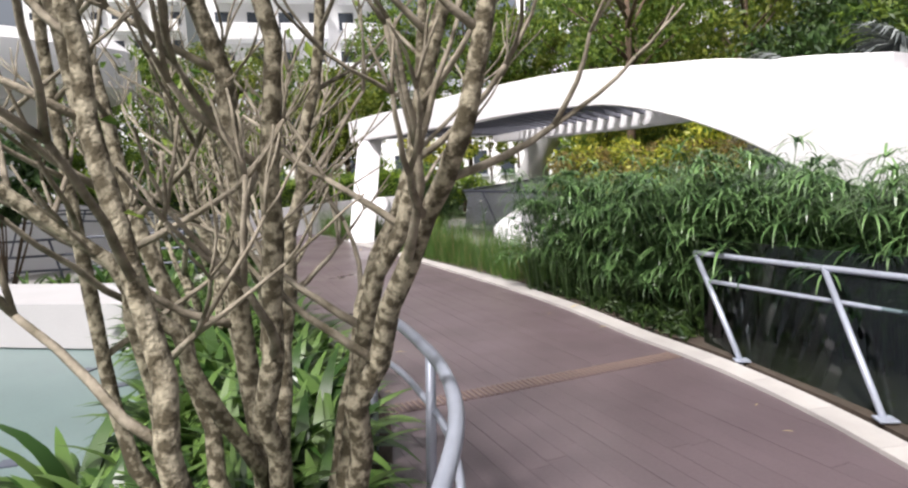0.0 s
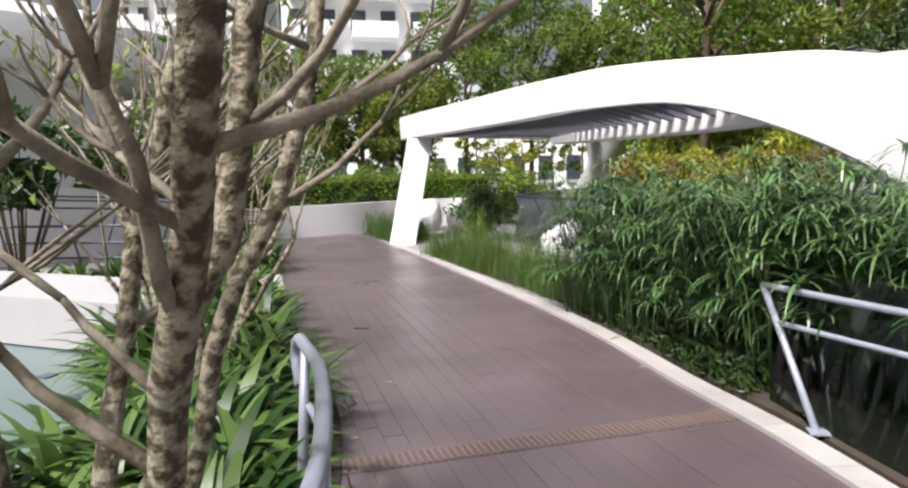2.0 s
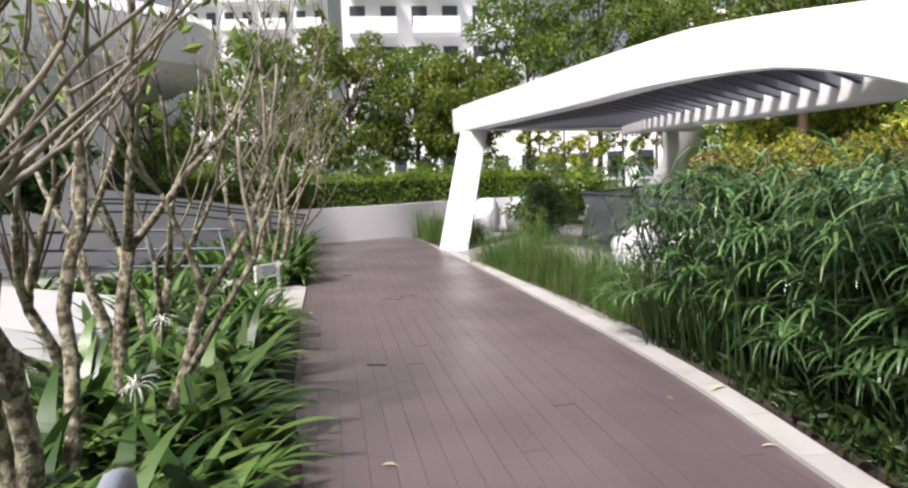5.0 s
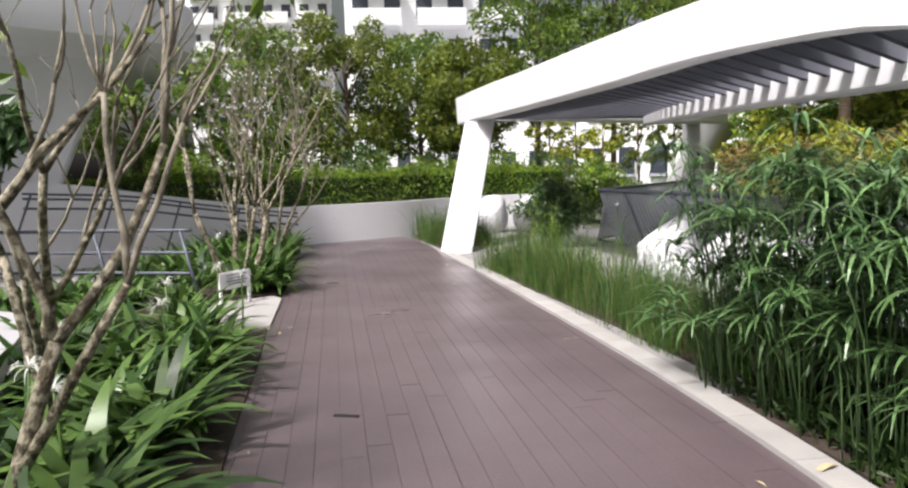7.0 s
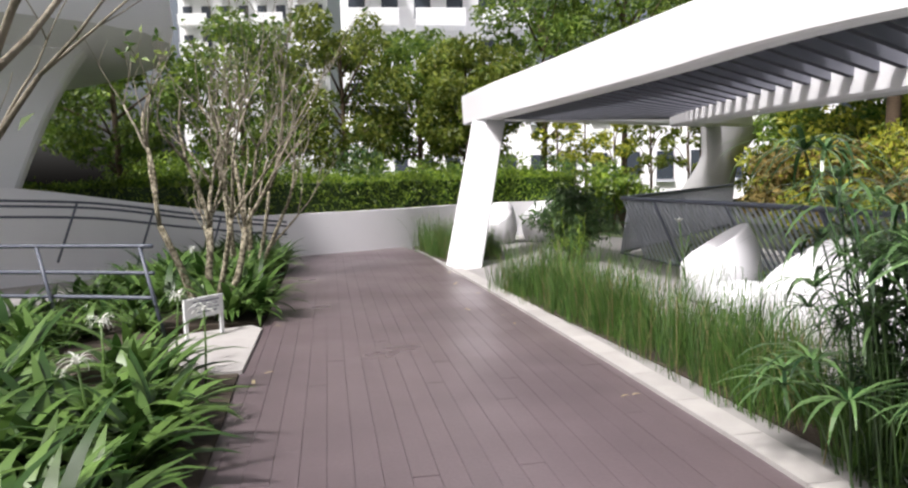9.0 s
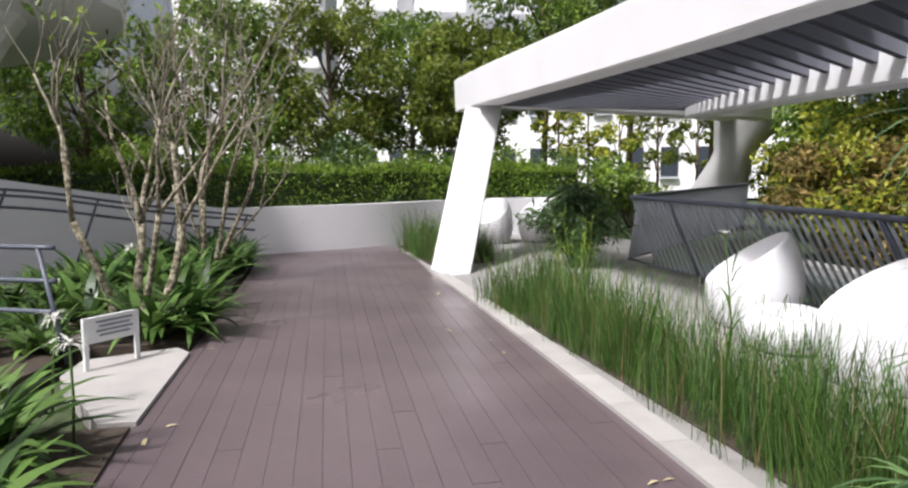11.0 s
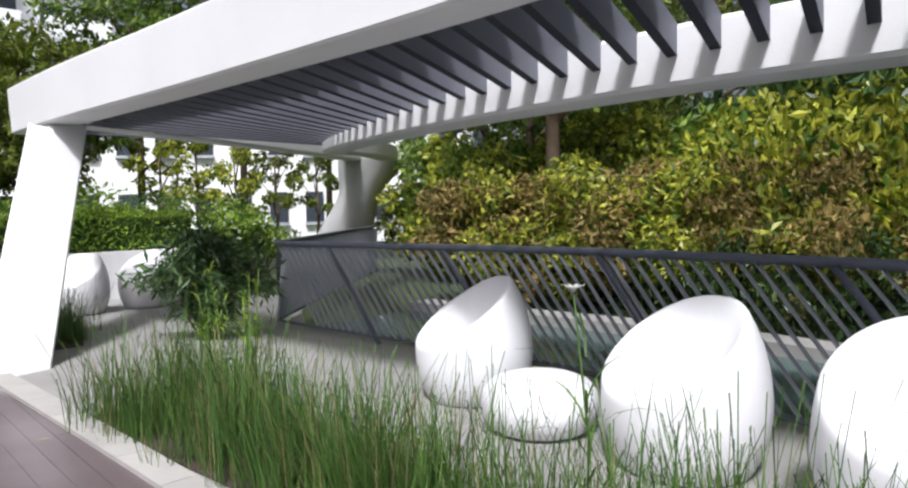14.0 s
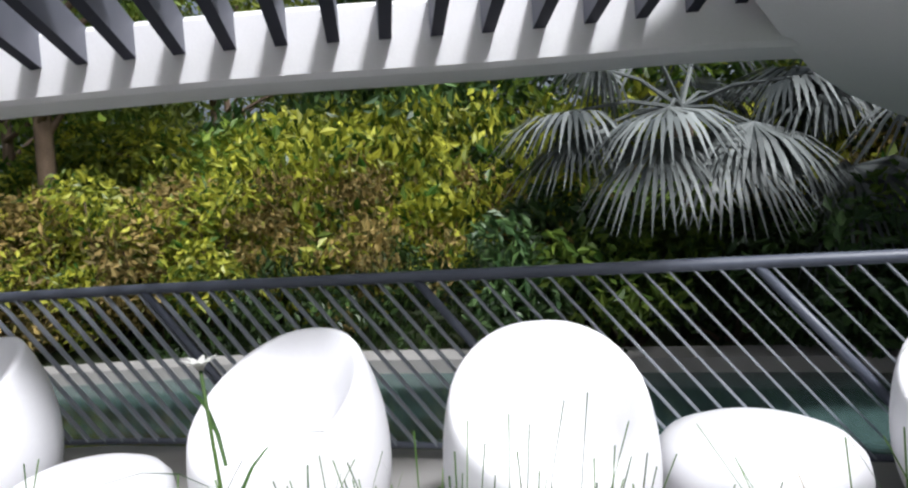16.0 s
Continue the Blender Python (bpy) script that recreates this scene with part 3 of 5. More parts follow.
# ---- glass guard rail by the deck ----
guard = empty("guard_rail")
tagged(guard, "galvanised steel guard rail with leaning posts and glass", "guard rail")
GT = [(2.36, 7.2), (2.72, 6.6), (3.04, 6.1), (3.42, 5.5), (3.9, 4.6), (4.2, 3.6)]
gl = smooth_line(GT, 30)
tubes("top_rail", [([(x, y, 0.85) for x, y in gl], 0.024)], STEEL, guard)
mid = smooth_line([(2.42, 7.0), (2.78, 6.42), (3.1, 5.92), (3.48, 5.3), (3.95, 4.4), (4.25, 3.5)], 30)
tubes("middle_rail", [([(x, y, 0.62) for x, y in mid], 0.019)], STEEL, guard)
for a, b in (((2.36, 7.2), (2.56, 6.5)), ((3.04, 6.1), (3.04, 5.17)), ((3.9, 4.6), (3.72, 3.6))):
    tubes("post", [([(*a, 0.85), ((a[0] + b[0]) / 2, (a[1] + b[1]) / 2, 0.43), (*b, 0.0)], 0.024)], STEEL, guard)
    part("base_plate", box_bm((0.12, 0.12, 0.012), (*b, 0.037), bevel=0.003), STEEL, guard)
foot_line = offset(smooth_line([(2.36, 7.1), (2.56, 6.5), (2.82, 5.8), (3.04, 5.17), (3.4, 4.3), (3.72, 3.6)], 30), -0.05)
head_line = offset(np.array(gl), -0.1)
gv, gf = [], []
for thick in (0.0, -0.012):
    for line, z in ((foot_line, 0.03), (head_line, 0.97)):
        gv += [(x, y, z) for x, y in offset(line, thick)]
for k in range(29):
    gf += [(k, k + 1, k + 31, k + 30), (60 + k, 90 + k, 91 + k, 61 + k), (30 + k, 31 + k, 91 + k, 90 + k), (k, 60 + k, 61 + k, k + 1)]
gf += [(0, 30, 90, 60), (29, 89, 119, 59)]
panel = mesh_object("glass_panel", gv, gf, GLASS, guard, "dark tinted leaning glass")
panel.visible_shadow = False

# ---- curved hand rail at the planting bed ----
hand = empty("handrail")
tagged(hand, "curved galvanised steel handrail beside the planting bed", "handrail")
HR = [(0.42, -1.0), (0.48, 0.2), (0.56, 1.4), (0.63, 2.4), (0.61, 3.1), (0.5, 3.6), (0.3, 4.12), (0.08, 4.58), (-0.2, 5.0)]
hl = smooth_line(HR, 40)
tubes("top_rail", [([(x, y, 0.9) for x, y in hl] + [(-0.26, 5.09, 0.86), (-0.28, 5.12, 0.76), (-0.22, 5.03, 0.66)], 0.03)], STEEL, hand)
tubes("middle_rail", [([(x, y, 0.62) for x, y in hl], 0.018)], STEEL, hand)
for k in (2, 12, 22, 31, 38):
    x, y = hl[k]
    tubes("post", [([(x, y, 0.9), (x - 0.04, y - 0.05, 0.0)], 0.025)], STEEL, hand)


# ---- planting ----
def lily_plant(name, seed):
    r = random.Random(seed)
    thing = empty(name)
    verts, faces = [], []
    for k in range(22):
        a = r.uniform(0, 2 * math.pi)
        steep = r.uniform(0.7, 1.42)
        blade_data((0.04 * math.cos(a), 0.04 * math.sin(a), 0), a, r.uniform(0.42, 0.74), r.uniform(0.044, 0.066), (steep, steep - r.uniform(0.9, 1.9)), 6, verts, faces)
    mesh_object("leaves", verts, faces, L_LILY, thing, "", True)
    return tagged(thing, "strappy green spider lily clump in the planting bed", "plant", "spider lilies")


def reed_plant(name, seed):
    r = random.Random(seed)
    thing = empty(name)
    verts, faces, stems = [], [], []
    for k in range(12):
        a, lean_out = r.uniform(0, 2 * math.pi), r.uniform(0.05, 0.45)
        h = r.uniform(0.5, 1.75)
        b = np.array((0.22 * r.random() * math.cos(a), 0.22 * r.random() * math.sin(a), 0))
        top = b + (lean_out * math.cos(a), lean_out * math.sin(a), h)
        mid = b + (lean_out * 0.3 * math.cos(a), lean_out * 0.3 * math.sin(a), h * 0.55)
        stems.append(([b, mid, top], [0.007, 0.006, 0.004]))
        for q in range(17):
            w = 2 * math.pi * q / 17 + r.uniform(-0.15, 0.15)
            up = r.uniform(0.05, 0.75)
            blade_data(tuple(top), w, r.uniform(0.26, 0.46), r.uniform(0.013, 0.021), (up, up - r.uniform(0.9, 2.0)), 5, verts, faces)
    tagged(tubes("stalk", stems, L_REED, thing, "", 4), kind="stuff")
    mesh_object("leaves", verts, faces, L_REED, thing)
    return tagged(thing, "tall green umbrella papyrus with drooping leaf heads", "plant", "umbrella papyrus")


def rush_tuft(name, seed):
    r = random.Random(seed)
    thing = empty(name)
    verts, faces, dv, df = [], [], [], []
    for k in range(64):
        a = r.uniform(0, 2 * math.pi)
        steep = r.uniform(1.15, 1.55)
        d = 0.2 * math.sqrt(r.random())
        dry = r.random() < 0.07
        blade_data((d * math.cos(a * 3), d * math.sin(a * 3), 0), a, 0.2 + 0.5 * r.random() ** 1.3, r.uniform(0.0025, 0.005), (steep, steep - r.uniform(0.0, 0.7)), 4, dv if dry else verts, df if dry else faces)
    mesh_object("leaves", verts, faces, L_GRASS, thing)
    mesh_object("dry_leaves", dv, df, L_DRY, thing, "straw coloured dry blades")
    return tagged(thing, "green tuft of fine upright rush grass", "grass tuft", "rush tufts")


def in_turn(kinds, places, r, size=(0.85, 1.2), z=0.0):
    used = set()
    for k, (x, y) in enumerate(places):
        src = kinds[k % len(kinds)]
        s = r.uniform(*size)
        m = pose(x, y, z, 0, 0, r.uniform(0, 360)) @ Matrix.Diagonal((s, s, s * r.uniform(0.9, 1.1), 1))
        if src not in used:
            used.add(src)
            src.matrix_basis = m
        else:
            ob = copy_thing(src, Matrix.Identity(4))
            ob.matrix_basis = m


# left bed with lilies
lily_r = random.Random(3)
bed_edge = smooth_line(DECK_L[2:9], 30)
bed_far = offset(bed_edge, -1.7)
BED1 = bed_edge.tolist() + bed_far[::-1].tolist()
soil_bed = slab("planting_bed", BED1, 0.02, 0.15, SOIL)
tagged(soil_bed, "dark soil of the lily bed beside the deck", "planting bed", kind="structure")
BED2 = [(-4.3, 12.75), (-4.95, 13.95), (-5.7, 15.3), (-6.4, 16.6), (-7.3, 18.1), (-8.4, 17.2), (-7.6, 15.2), (-6.3, 13.2), (-5.2, 12.2)]
soil_bed2 = slab("planting_bed_far", BED2, 0.02, 0.15, SOIL)
tagged(soil_bed2, "dark soil of the far lily bed before the wall", "planting bed", kind="structure")
lilies = [lily_plant("lily_plant", 10 + k) for k in range(6)]
places = []
for k in range(175):
    u = lily_r.random()
    i = min(int(u * 29), 28)
    d = 0.26 + 1.4 * lily_r.random() ** 1.2
    p = bed_edge[i] + (bed_edge[i + 1] - bed_edge[i]) * lily_r.random()
    t = bed_edge[i + 1] - bed_edge[i]
    t /= np.linalg.norm(t)
    places.append((p[0] - t[1] * d, p[1] + t[0] * d))
places += scatter(BED2, 75, lily_r)
in_turn(lilies, places, lily_r, (0.85, 1.2), 0.02)

# reeds and rushes on the other side
plant_r = random.Random(5)
OUT = outer_line
rush = [rush_tuft("rush_tuft", 40 + k) for k in range(6)]
RUSH_BED = [(-2.35, 15.45), (-0.9, 13.3), (0.1, 11.75), (0.95, 10.3), (1.4, 9.5), (1.6, 10.2), (1.1, 11.2), (0.05, 12.9), (-0.9, 14.5), (-1.65, 15.9)]
RUSH_BED2 = [(-4.0, 18.1), (-5.5, 20.4), (-5.0, 21.4), (-3.6, 20.6), (-3.1, 18.6)]
for name, bed in (("rush_bed", RUSH_BED), ("rush_bed_far", RUSH_BED2)):
    tagged(slab(name, bed, 0.012, 0.05, SOIL), "dark soil under the rush grass", "planting bed", kind="structure")
in_turn(rush, scatter(RUSH_BED, 165, plant_r) + scatter(RUSH_BED2, 60, plant_r), plant_r, (0.8, 1.25), 0.012)
reeds = [reed_plant("papyrus_plant", 70 + k) for k in range(6)]
REED_BED = [(0.82, 10.3), (0.98, 9.98), (1.45, 9.1), (2.05, 7.95), (2.6, 7.15), (3.05, 6.75), (3.55, 6.0), (4.05, 5.0), (5.0, 5.4), (4.3, 8.4), (2.8, 9.6), (1.7, 10.1), (1.15, 10.45)]
SOIL_BED = [(0.95, 9.9), (1.45, 8.95), (2.02, 7.75), (2.5, 6.7), (2.95, 5.4), (3.25, 4.0), (3.5, 2.0), (3.7, -4), (12, -4), (12, 8), (4.3, 9.6)]
tagged(slab("reed_bed", SOIL_BED, 0.016, 0.05, SOIL), "dark soil under the papyrus", "planting bed", kind="structure")
in_turn(reeds, scatter(REED_BED, 168, plant_r), plant_r, (0.68, 0.95), 0.016)


def bare_tree(name, seed, stems, height, spread=0.5, base_r=0.06, twigs=4, lean_to=(0, 0), leaves=60):
    """A many-stemmed frangipani-like shrub, nearly leafless."""
    r = random.Random(seed)
    thing = empty(name)
    lines, fine, tips = [], [], []

    def grow(p, d, length, rad, depth):
        pts, q, way = [p], np.array(p), np.array(d)
        n = 4
        for k in range(n):
            way = way + np.array((r.uniform(-0.16, 0.16), r.uniform(-0.16, 0.16), r.uniform(-0.02, 0.14)))
            way /= np.linalg.norm(way)
            q = q + way * length / n
            pts.append(q.copy())
        end = rad * (0.68 if depth > 1 else 0.5)
        (lines if rad > 0.016 else fine).append((pts, np.linspace(rad, end, n + 1)))
        if depth == 0:
            tips.append(q)
            return
        for k in range(2 if r.random() < 0.62 else 3):
            a = r.uniform(0, 2 * math.pi)
            side = np.array((math.cos(a), math.sin(a), r.uniform(0.0, 0.5)))
            grow(pts[-1] if k < 2 else pts[2], way + side * r.uniform(0.35, 0.75), length * r.uniform(0.6, 0.86), end * r.uniform(0.72, 0.95), depth - 1)

    for k in range(stems):
        a = 2 * math.pi * k / stems + r.uniform(-0.4, 0.4)
        b = np.array((0.14 * math.cos(a), 0.14 * math.sin(a), -0.05))
        grow(b, (spread * math.cos(a) + lean_to[0], spread * math.sin(a) + lean_to[1], 1.0), height * r.uniform(0.28, 0.4), base_r * r.uniform(0.7, 1.15), twigs)
    tubes("trunk", lines, BARK, thing, "mottled grey brown stems", 8)
    if fine:
        tagged(tubes("crown", fine, TWIG, thing, "pale thin bare twigs", 5), kind="stuff")
    if leaves:
        g = np.random.default_rng(seed)
        pick = [tips[i] + g.normal(0, 0.05, 3) for i in g.integers(0, len(tips), leaves)]
        leaf_mesh("leaves", pick, [(0, 0, 0.4)] * len(pick), 0.12, L_TREE, thing, g)
    return thing


def stem_tree(name, seed, stems, twigs=3):
    """A shrub tree from a few leaning main stems, each forking into twigs."""
    r = random.Random(seed)
    thing = empty(name)
    fine, tips = [], []

    def grow(p, d, length, rad, depth):
        pts, q, way = [np.array(p)], np.array(p, float), np.array(d, float)
        for k in range(4):
            way = way + np.array((r.uniform(-0.2, 0.2), r.uniform(-0.2, 0.2), r.uniform(0.0, 0.15)))
            way /= np.linalg.norm(way)
            q = q + way * length / 4
            pts.append(q.copy())
        fine.append((pts, np.linspace(rad, rad * 0.6, 5)))
        if depth == 0:
            tips.append(q)
            return
        for k in range(2 if r.random() < 0.6 else 3):
            a = r.uniform(0, 2 * math.pi)
            grow(pts[-1], way + np.array((math.cos(a), math.sin(a), 0.2)) * r.uniform(0.35, 0.7), length * r.uniform(0.6, 0.85), rad * 0.58, depth - 1)

    for pts, rad in stems:
        p = smooth_line(pts, 14)
        p[2:-1] += np.array([[r.uniform(-0.028, 0.028) for _ in range(3)] for _ in p[2:-1]])
        radii = np.linspace(rad, rad * 0.5, 14) * np.array([r.uniform(0.96, 1.06) for _ in range(14)])
        tubes("stem", [(p, radii)], BARK, thing, "", 10)
        for k in (5, 7, 8, 9, 10, 11, 12, 13):
            a = r.uniform(0, 2 * math.pi)
            if k == 13:
                grow(p[k], p[13] - p[12] + (0, 0, 0.02), 0.6, radii[13] * 0.95, twigs)
            elif r.random() < 0.8:
                grow(p[k], np.array((math.cos(a), math.sin(a), r.uniform(0.2, 1.0))), r.uniform(0.35, 0.6), radii[k] * 0.5, twigs - 1)
    tagged(tubes("crown", fine, TWIG, thing, "thin bare twigs", 6), kind="stuff")
    g = np.random.default_rng(seed)
    pick = [tips[i] + g.normal(0, 0.04, 3) for i in g.integers(0, len(tips), 40)]
    leaf_mesh("leaves", pick, [(0, 0, 0.4)] * len(pick), 0.1, L_TREE, thing, g)
    return tagged(thing, "nearly leafless shrub tree with mottled stems in the lily bed", "tree")


stem_tree("bare_shrub_tree", 5, [
    ([(0.06, 3.34, 0.0), (0.24, 3.26, 0.9), (0.44, 3.15, 1.4), (0.65, 2.9, 1.72), (0.85, 2.75, 2.6)], 0.052),
    ([(-0.02, 3.42, 0.0), (0.2, 3.42, 1.0), (0.5, 3.35, 1.9), (0.75, 3.2, 2.9)], 0.046),
    ([(-0.1, 3.3, 0.0), (-0.12, 3.18, 0.8), (0.03, 3.05, 1.6), (0.1, 2.9, 2.9)], 0.05),
    ([(-0.22, 3.4, 0.0), (-0.26, 3.32, 1.0), (-0.2, 3.25, 2.0), (-0.3, 3.1, 3.1)], 0.052),
    ([(-0.12, 2.48, 0.0), (-0.05, 2.36, 1.1), (-0.16, 2.4, 1.8), (-0.3, 2.4, 2.8)], 0.042),
    ([(-0.4, 3.5, 0.0), (-0.62, 3.55, 1.0), (-0.95, 3.65, 2.0), (-1.2, 3.7, 3.0)], 0.045),
    ([(-0.3, 3.6, 0.0), (-0.28, 3.85, 1.2), (-0.12, 4.1, 2.2), (0.0, 4.2, 3.2)], 0.042),
    ([(-0.3, 3.15, 0.0), (-0.42, 2.95, 1.0), (-0.4, 2.75, 1.9), (-0.55, 2.7, 2.9)], 0.04),
    ([(-0.12, 3.6, 0.0), (0.12, 3.75, 1.1), (0.4, 3.85, 2.0), (0.55, 3.9, 3.0)], 0.036),
    ([(-0.5, 3.3, 0.0), (-0.75, 3.2, 0.9), (-0.85, 3.2, 1.9), (-0.8, 3.1, 3.0)], 0.036),
    ([(-0.2, 3.3, 0.55), (-0.5, 3.05, 1.35), (-1.0, 2.8, 1.95), (-1.5, 2.6, 2.3)], 0.034)])
stem_tree("bare_shrub_tree", 8, [
    ([(-1.15, 5.6, 0.0), (-1.05, 5.45, 0.9), (-0.85, 5.2, 1.5), (-0.75, 5.1, 2.2)], 0.05),
    ([(-1.3, 5.7, 0.0), (-1.42, 5.6, 1.0), (-1.6, 5.5, 1.9), (-1.6, 5.4, 2.8)], 0.046),
    ([(-1.4, 5.9, 0.0), (-1.65, 6.2, 0.9), (-1.8, 6.5, 1.8), (-2.1, 6.6, 2.7)], 0.04)])
for k, (x, y, n, h, seed) in enumerate(((-2.95, 8.1, 3, 3.4, 31), (-5.1, 13.0, 4, 3.8, 37), (-6.4, 15.6, 6, 4.0, 43), (-2.0, 6.9, 3, 3.2, 23))):
    tr = bare_tree("bare_shrub_tree", seed, n, h, 0.3, 0.05, 4, leaves=90)
    tr.matrix_basis = pose(x, y, 0.0, 0, 0, 40 * k)
    tagged(tr, "bare branching shrub tree with pale twigs", "tree")

# sign board and slab by the bed
sign_slab = slab("sign_slab", [(-4.25, 12.55), (-4.05, 12.45), (-3.3, 11.05), (-3.5, 10.95), (-4.5, 11.6), (-4.7, 12.0)], 0.03, 0.12, KERB)
tagged(sign_slab, "pale concrete slab at the deck's edge", "slab", kind="structure")


sign = empty("sign_board", (-4.38, 11.98, 0.03), 77)
part("panel", box_bm((0.46, 0.03, 0.2), (0, 0, 0.3), bevel=0.004), SIGNW, sign, "white enamel notice panel")
for k in range(4):
    part("text_line", box_bm((0.3 - 0.05 * (k % 2), 0.004, 0.012), (0.02, -0.017, 0.36 - 0.035 * k)), BLUEPANEL, sign)
for x in (-0.21, 0.21):
    part("leg", box_bm((0.035, 0.03, 0.4), (x, 0.002, 0.2), bevel=0.003), SIGNW, sign)
tagged(sign, "small white notice board on two short legs", "sign")


# ---- hedge, trees behind ----
def box_foliage(line, width, z0, z1, count, size, mat, name, label, category, g, rough=0.06):
    """A clipped hedge along a plan line: leaves in its skin over a filling darkened for the shade inside."""
    thing = empty(name)
    line = np.array(line)
    a, b = offset(line, width / 2 - 0.07), offset(line, -width / 2 + 0.07)
    strip_sheet(a.tolist(), b.tolist(), z1 - 0.07, z1 - z0 - 0.07, "shade_core", L_DARK, thing)
    d = np.r_[0, np.cumsum(np.linalg.norm(np.diff(line, axis=0), axis=1))]
    s = g.uniform(0, d[-1], count)
    x, y = np.interp(s, d, line[:, 0]), np.interp(s, d, line[:, 1])
    t = np.gradient(line, axis=0)
    t /= np.linalg.norm(t, axis=1)[:, None]
    tx, ty = np.interp(s, d, t[:, 0]), np.interp(s, d, t[:, 1])
    face = g.random(count)
    off = np.where(face < 0.4, width / 2, np.where(face < 0.5, -width / 2, g.uniform(-width / 2, width / 2, count)))
    z = np.where(face < 0.5, g.uniform(z0, z1, count), z1) + g.normal(0, rough, count) * (face >= 0.5) + 0.05 * np.sin(s * 2.1) * (face >= 0.5)
    off = off + g.normal(0, rough, count)
    c = np.stack([x + ty * off, y - tx * off, z], 1)
    up = np.stack([ty * np.sign(off), -tx * np.sign(off), np.where(face < 0.5, 0.3, 1.0)], 1)
    leaf_mesh("leaves", c, up * 0.7, size, mat, thing, g)
    return tagged(thing, label, category)


def branches(thing, centres):
    """Thin woody branches from the ground to the clumps."""
    lines = [([(0.1 * c[0], 0.1 * c[1], 0), (0.6 * c[0], 0.6 * c[1], 0.5 * c[2]), c], [0.025, 0.016, 0.006]) for c in centres]
    return tagged(tubes("branch", lines, TRUNK, thing, "", 5), kind="stuff")


def blobs(thing, centres, radii, count, size, mat, g, name="crown", flat=0.75):
    """A crown of leaf clumps with gaps."""
    c = []
    up = []
    weights = np.array(radii) ** 2
    for k in g.choice(len(centres), count, p=weights / weights.sum()):
        v = g.normal(0, 1, 3)
        v /= np.linalg.norm(v)
        rad = radii[k] * (0.55 + 0.5 * g.random())
        c.append(np.array(centres[k]) + v * rad * (1, 1, flat))
        up.append(v * 0.5 + (0, 0, -0.2))
    return leaf_mesh(name, c, up, size, mat, thing, g)


def tree(name, seed, height, crown_from, width, count, size, mat, trunk_r=0.12, clumps=26, label="leafy green tree", lean_x=0.0):
    g = np.random.default_rng(seed)
    thing = empty(name)
    r = random.Random(seed)
    top = np.array((lean_x, 0, height * 0.92))
    lines = [([(0, 0, -0.2), (0.05 + lean_x * 0.3, 0.03, height * 0.4), top], [trunk_r, trunk_r * 0.75, trunk_r * 0.25])]
    cs, rs = [], []
    for k in range(clumps):
        u = (k + 0.5) / clumps
        z = crown_from + (height - crown_from) * u
        w = width * (0.45 + 0.75 * math.sin(math.pi * min(1, u * 0.85 + 0.12))) / 1.2
        a = k * 2.4 + r.uniform(-0.5, 0.5)
        d = w * math.sqrt(r.uniform(0.15, 1.0))
        c = np.array((d * math.cos(a) + lean_x * z / height, d * math.sin(a), z + r.uniform(-0.3, 0.3)))
        cs.append(c)
        rs.append(width * r.uniform(0.22, 0.42))
        if k % 2 == 0:
            st = np.array((lean_x * z / height * 0.8, 0, z * 0.75))
            lines.append(([st, (st + c) / 2 + (0, 0, 0.1), c], [trunk_r * 0.4, trunk_r * 0.25, trunk_r * 0.1]))
    tubes("trunk", lines, TRUNK, thing, "", 7)
    blobs(thing, cs, rs, count, size, mat, g)
    return tagged(thing, label, "tree")


hedge_line = offset(smooth_line([(-12.5, 14.6), (-9.6, 16.9)] + WALL[1:], 60), -0.75)
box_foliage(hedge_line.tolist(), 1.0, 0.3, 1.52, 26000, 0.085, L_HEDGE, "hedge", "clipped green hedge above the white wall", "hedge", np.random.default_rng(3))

TREES = [(-13, 25, 6.4, 2.0, 2.2, L_TREE), (-10.5, 27, 6.6, 2.2, 2.2, L_TREE_Y), (-8.6, 29, 6.4, 2.2, 2.1, L_TREE), (-6.4, 27.5, 5.6, 2.2, 1.8, L_TREE_Y), (-4.4, 30, 8.6, 3.4, 2.3, L_TREE),
         (-1.8, 31, 9.5, 5.0, 2.7, L_TREE), (0.8, 33, 8.2, 5.0, 2.0, L_TREE_Y), (3.2, 32, 10, 4.2, 2.7, L_TREE), (5.6, 31, 10.5, 4, 3, L_TREE_Y), (8.4, 29, 10.5, 3.4, 3, L_TREE), (10.5, 26, 10, 3, 3, L_TREE_Y), (-16, 23, 6, 2, 2.2, L_TREE)]
for k, (x, y, h, low, w, mat) in enumerate(TREES):
    t = tree("tree", 100 + k, h, low, w, 8500, 0.2, mat, label="leafy green tree behind the clipped hedge")
    t.matrix_basis = pose(x, y, 0)
# low shrubs between hedge and trees
for k in range(13):
    g = np.random.default_rng(300 + k)
    x, y = -14 + 1.05 * k + g.uniform(-0.4, 0.4), 21.5 + 0.55 * k - 0.018 * k * k + g.uniform(0, 1.2)
    sh = empty("shrub", (x, y, 0))
    cs = [(g.uniform(-0.8, 0.8), g.uniform(-0.5, 0.5), g.uniform(0.5, 2.0 if k < 8 else 1.7)) for _ in range(9)]
    blobs(sh, cs, [g.uniform(0.45, 0.75) for _ in cs], 2600, 0.14, (L_HEDGE, L_TREE, L_SHRUB, L_TREE)[k % 4], g, "leaves")
    branches(sh, cs)
    tagged(sh, "dense rounded green shrub behind the hedge", "shrub")

